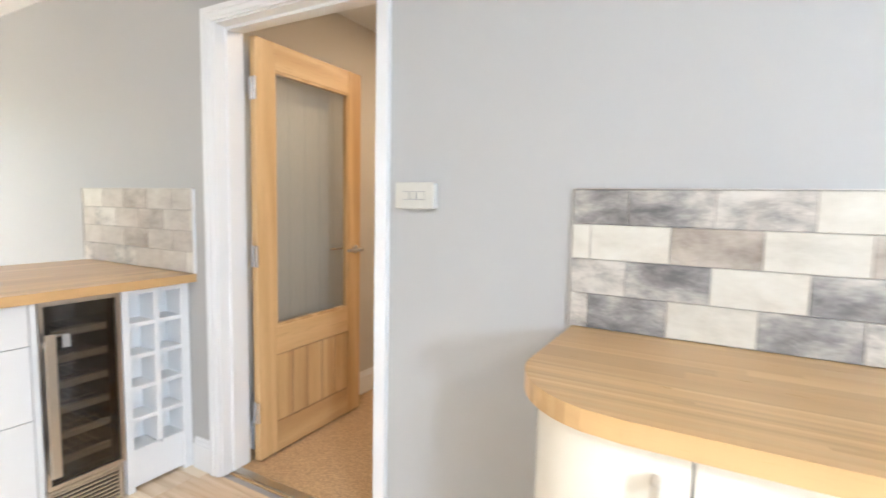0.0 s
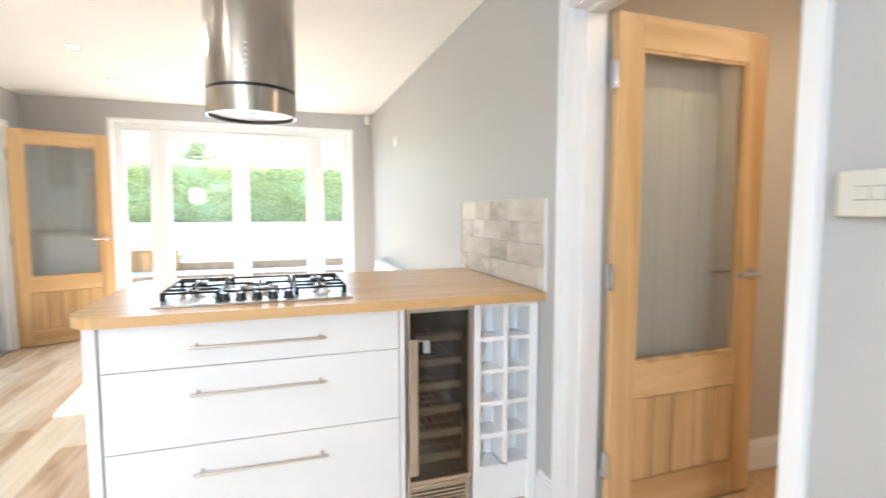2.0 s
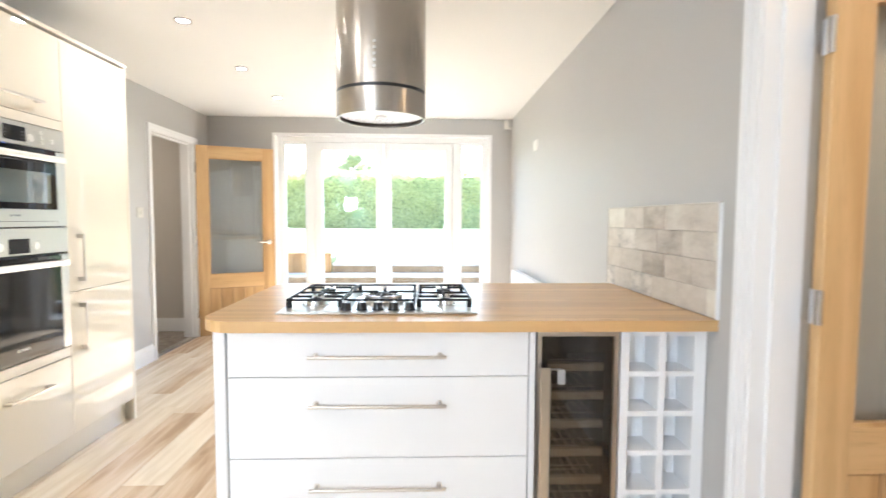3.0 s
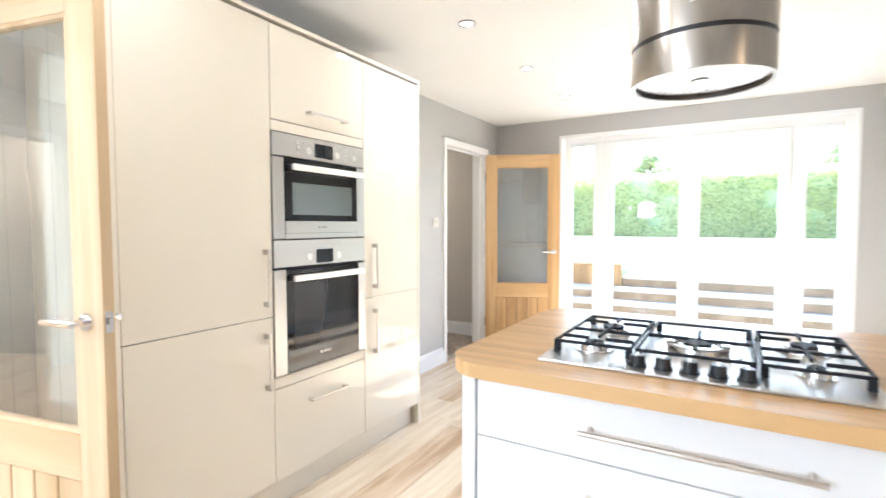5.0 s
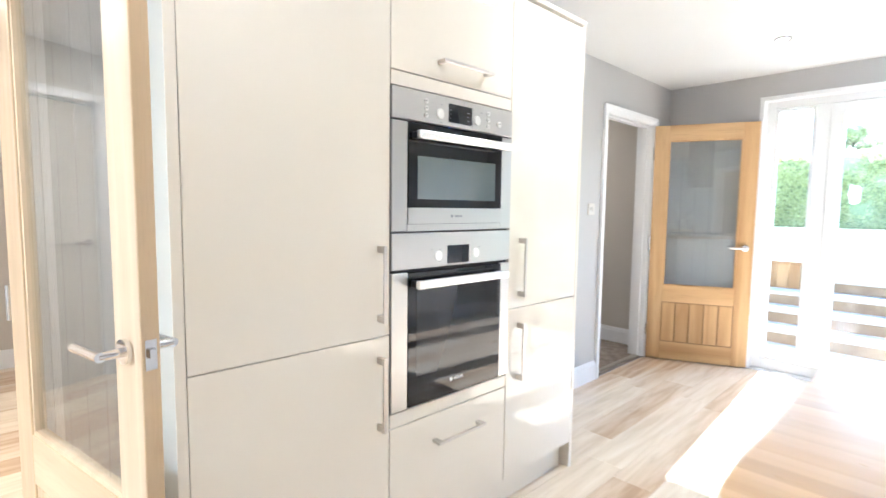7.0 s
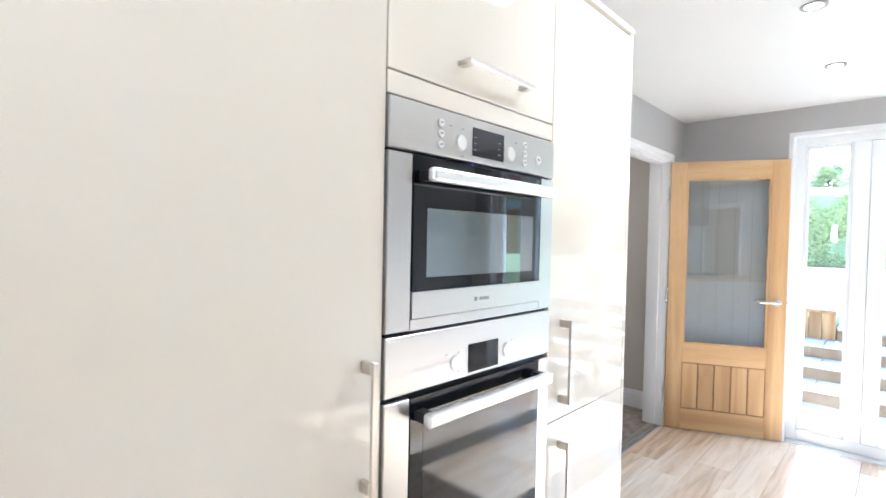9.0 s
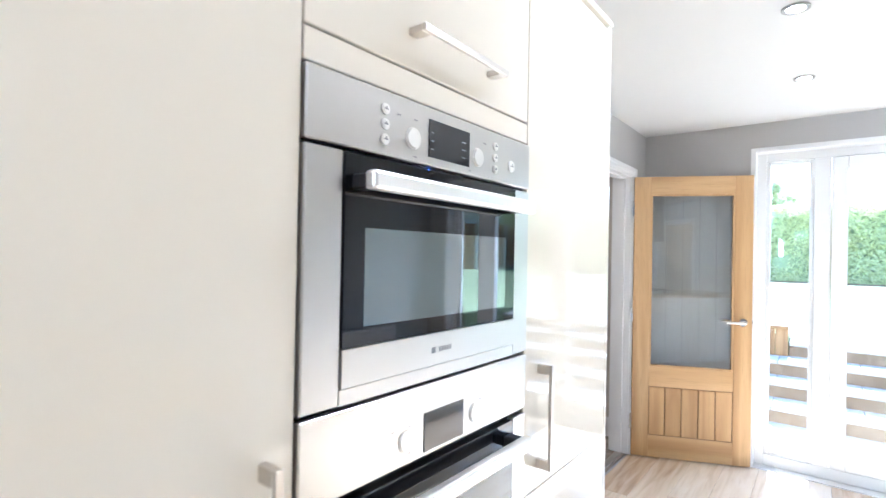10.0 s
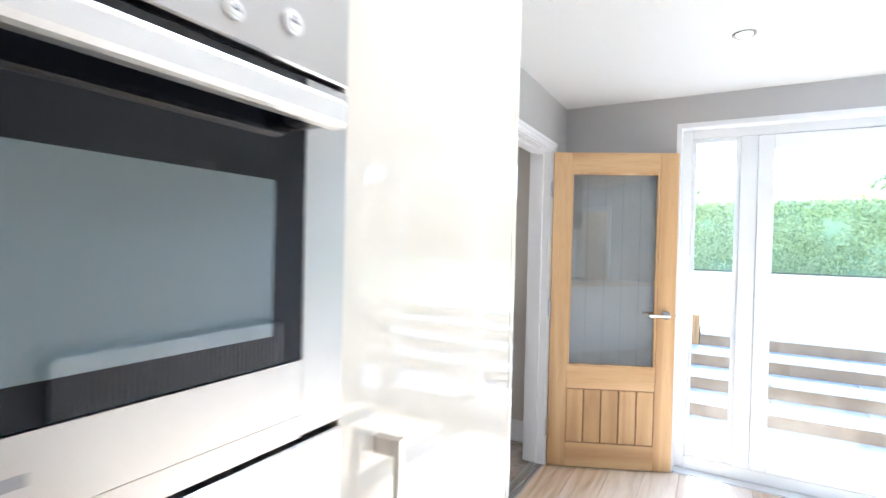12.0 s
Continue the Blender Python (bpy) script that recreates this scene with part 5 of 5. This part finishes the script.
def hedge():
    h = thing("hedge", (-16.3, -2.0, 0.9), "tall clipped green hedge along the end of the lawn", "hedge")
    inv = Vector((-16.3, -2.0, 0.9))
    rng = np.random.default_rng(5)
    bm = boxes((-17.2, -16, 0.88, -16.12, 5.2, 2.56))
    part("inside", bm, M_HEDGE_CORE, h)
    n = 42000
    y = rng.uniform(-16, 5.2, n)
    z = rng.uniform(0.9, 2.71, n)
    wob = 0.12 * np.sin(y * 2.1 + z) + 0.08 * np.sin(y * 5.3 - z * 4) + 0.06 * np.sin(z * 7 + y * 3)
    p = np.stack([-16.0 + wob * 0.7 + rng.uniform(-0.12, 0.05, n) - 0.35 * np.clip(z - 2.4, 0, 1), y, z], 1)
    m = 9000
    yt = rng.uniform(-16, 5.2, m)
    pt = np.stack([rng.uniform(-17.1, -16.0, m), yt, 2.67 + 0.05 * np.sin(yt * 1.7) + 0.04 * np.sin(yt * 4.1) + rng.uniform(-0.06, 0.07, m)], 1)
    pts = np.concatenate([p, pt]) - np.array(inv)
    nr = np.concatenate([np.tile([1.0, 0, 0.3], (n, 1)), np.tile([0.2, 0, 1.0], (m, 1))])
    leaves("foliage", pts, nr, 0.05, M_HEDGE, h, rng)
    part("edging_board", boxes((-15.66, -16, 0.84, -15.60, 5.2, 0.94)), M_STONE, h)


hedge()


def tree(place, height, spread, seed, label):
    t = thing("tree", place, label, "tree", "garden trees")
    rng = np.random.default_rng(seed)
    bm = bmesh.new()
    rod(bm, (0, 0, 0), (0.05, 0.03, height * 0.55), 0.13, 0.06, 10)
    tips = []
    for i in range(9):
        a = i * 2.4
        lo = Vector((0.05, 0.03, height * (0.35 + 0.03 * i)))
        hi = lo + Vector((math.cos(a) * spread * 0.6, math.sin(a) * spread * 0.6, height * rng.uniform(0.12, 0.33)))
        rod(bm, lo, hi, 0.04, 0.012, 7)
        tips.append(np.array(hi))
    part("trunk", bm, M_BARK, t, local=True)
    pts = []
    for c in tips + [np.array((0, 0, height * 0.85))]:
        k = 420
        d = rng.normal(0, 1, (k, 3))
        d /= np.linalg.norm(d, axis=1)[:, None]
        pts.append(c + d * (spread * 0.42 * rng.uniform(0.3, 1.0, k) ** 0.5)[:, None] * np.array([1, 1, 0.75]))
    pts = np.concatenate(pts)
    leaves("crown", pts, np.tile([0.3, 0, 1.0], (len(pts), 1)), 0.075, M_TREELEAF, t, rng)


tree((-18.6, -2.2, 1.0), 2.7, 0.75, 3, "small leafy tree rising behind the hedge")
tree((-19.2, 3.0, 1.0), 2.9, 0.8, 8, "slim leafy tree behind the far end of the hedge")
tree((-20.5, 8.0, 1.1), 3.2, 1.3, 11, "rounded leafy tree beyond the fence")


def fence():
    f = thing("fence", (-13.0, 7.2, 0.4), "tall brown close-boarded garden fence with pale posts", "fence")
    n = 62
    first = part("board", boxes((-8.15, 7.18, 0.42, -8.0, 7.2, 2.12)), M_FENCE, f)
    for i in range(1, n):
        ob = new("board", first.data)
        ob.parent = f
        ob.matrix_basis = Matrix.Translation((-i * 0.153, 0, i * 0.006))
    for i in range(6):
        x = -8.0 - i * 1.85
        part("post", boxes((x - 0.05, 7.10, 0.3, x + 0.05, 7.2, 2.25 + 0.05 * i), bevel=0.006), M_PAVING, f, "pale concrete post")
    g = thing("fence", (-17.5, 6.2, 0.9), "brown close-boarded fence at the end of the garden", "fence")
    first = part("board", boxes((-17.42, 5.3, 0.9, -17.4, 5.45, 2.35)), M_FENCE, g)
    for i in range(1, 13):
        ob = new("board", first.data)
        ob.parent = g
        ob.matrix_basis = Matrix.Translation((0, i * 0.153, 0))
    part("gravel_board", boxes((-17.4, 5.3, 0.85, -17.37, 7.2, 1.05)), M_PAVING, g)


fence()


def neighbour():
    h = thing("house", (-30, 15.5, 0.8), "neighbouring house with pale walls and a red tiled hipped roof", "house")
    part("wall", boxes((-34, 11.5, 0.8, -27, 20, 4.0)), M_RENDER, h)
    bm = bmesh.new()
    b = [bm.verts.new(p) for p in ((-34.4, 11.1, 4.0), (-26.6, 11.1, 4.0), (-26.6, 20.4, 4.0), (-34.4, 20.4, 4.0), (-30.5, 14.5, 6.4), (-30.5, 17.0, 6.4))]
    for q in ((0, 1, 4), (1, 2, 5, 4), (2, 3, 5), (3, 0, 4, 5), (3, 2, 1, 0)):
        bm.faces.new([b[i] for i in q])
    part("roof", bm, M_ROOFTILE, h, "red tiled roof")
    for y in (12.6, 15.2, 17.8):
        w = part("window", boxes((-27.0, y, 2.2, -26.95, y + 1.2, 3.4)), M_UPVC, h)
        part("pane", boxes((-26.95, y + 0.08, 2.28, -26.94, y + 1.12, 3.32)), M_DISPLAY, w)


neighbour()

# ---- wall tiles ----
def splashback(name, x0, x1, z0, starts, tones, label, seed):
    """Courses of 0.2 m tiles from the bottom up: the width of each course's first tile, and the tones along it (then at random)."""
    rows = len(starts)
    s = thing(name, ((x0 + x1) / 2, YN, z0), label, "tiles", kind="structure")
    part("grout", boxes((x0, YN - 0.006, z0, x1, YN - 0.0005, z0 + rows * 0.0955)), M_TILE_GROUT, s)
    meshes, rng = {}, random.Random(seed)
    for r in range(rows):
        x, k = x0, 0
        while x < x1 - 0.01:
            end = min(x + (starts[r] if k == 0 else 0.2), x1)
            tone = tones[r][k] if k < len(tones[r]) else rng.choice("ccctsm")
            key = (round(end - x, 3), tone)
            if key not in meshes:
                bm = bmesh.new()
                box(bm, 0.0008, -0.006, 0.0008, key[0] - 0.0008, 0, 0.0947, bevel=0.0015)
                me = bpy.data.meshes.new("tile")
                bm.to_mesh(me)
                bm.free()
                me.materials.append(M_TILE[tone])
                meshes[key] = me
            ob = new("tile", meshes[key])
            ob.parent = s
            ob.matrix_basis = Matrix.Translation((x - (x0 + x1) / 2, -0.005, r * 0.0955))
            x, k = end, k + 1
    top = z0 + rows * 0.0955
    part("edge_strip", boxes((x0 - 0.003, YN - 0.0135, top, x1 + 0.003, YN - 0.0005, top + 0.003)), M_NICKEL, s)
    part("edge_strip", boxes((x0 - 0.004, YN - 0.013, z0, x0, YN - 0.0005, top)), M_TILE_GROUT, s)
    part("edge_strip", boxes((x1, YN - 0.013, z0, x1 + 0.004, YN - 0.0005, top)), M_TRIM, s)


splashback("splashback", -3.09, -2.134, 0.922, (0.1, 0.2, 0.13, 0.2), ("mpmpp", "pptpp", "pmptp", "cptpp"), "stone-look brick tiles above the peninsula", 2)
splashback("splashback", -0.43, XE - 0.01, 0.926, (0.05, 0.145, 0.05, 0.145), ("mscsmct", "mscsctc", "cctctms", "ssmctcs"), "cream and slate stone-look brick tiles above the worktop", 1)

# ---- floor boards ----
floor = thing("floor", (0, 0, -0.006), "glossy rustic wooden floor boards of varied tone", "floor", kind="structure")


def boards(x0, x1, y0, y1, length=1.22, width=0.192, seed=1):
    rng = random.Random(seed)
    meshes = {}
    y = y0
    while y < y1 - 0.005:
        w = round(min(width, y1 - y), 3)
        x = x0 - rng.uniform(0.0, length - 0.15)
        while x < x1 - 0.005:
            a, b = max(x, x0), min(x + length, x1)
            key = (round(b - a, 3), w)
            if key not in meshes:
                bm = bmesh.new()
                box(bm, 0.0006, 0.0006, -0.008, key[0] - 0.0006, w - 0.0006, 0.006, bevel=0.0012)
                me = bpy.data.meshes.new("plank")
                bm.to_mesh(me)
                bm.free()
                me.materials.append(M_PLANK)
                meshes[key] = me
            ob = new("plank", meshes[key])
            ob.parent = floor
            ob.matrix_basis = Matrix.Translation((a, y, 0))
            x += length
        y += width


boards(XW, XE, YS, YN, seed=4)
boards(-2.0, 1.2, -5.2, YS - TS, seed=9)
structure("subfloor_lobby", boxes((-2.1, -5.3, -0.2, 1.3, YS - TS, -0.014)), M_GROUT, "grey screed under the lobby boards", "floor")
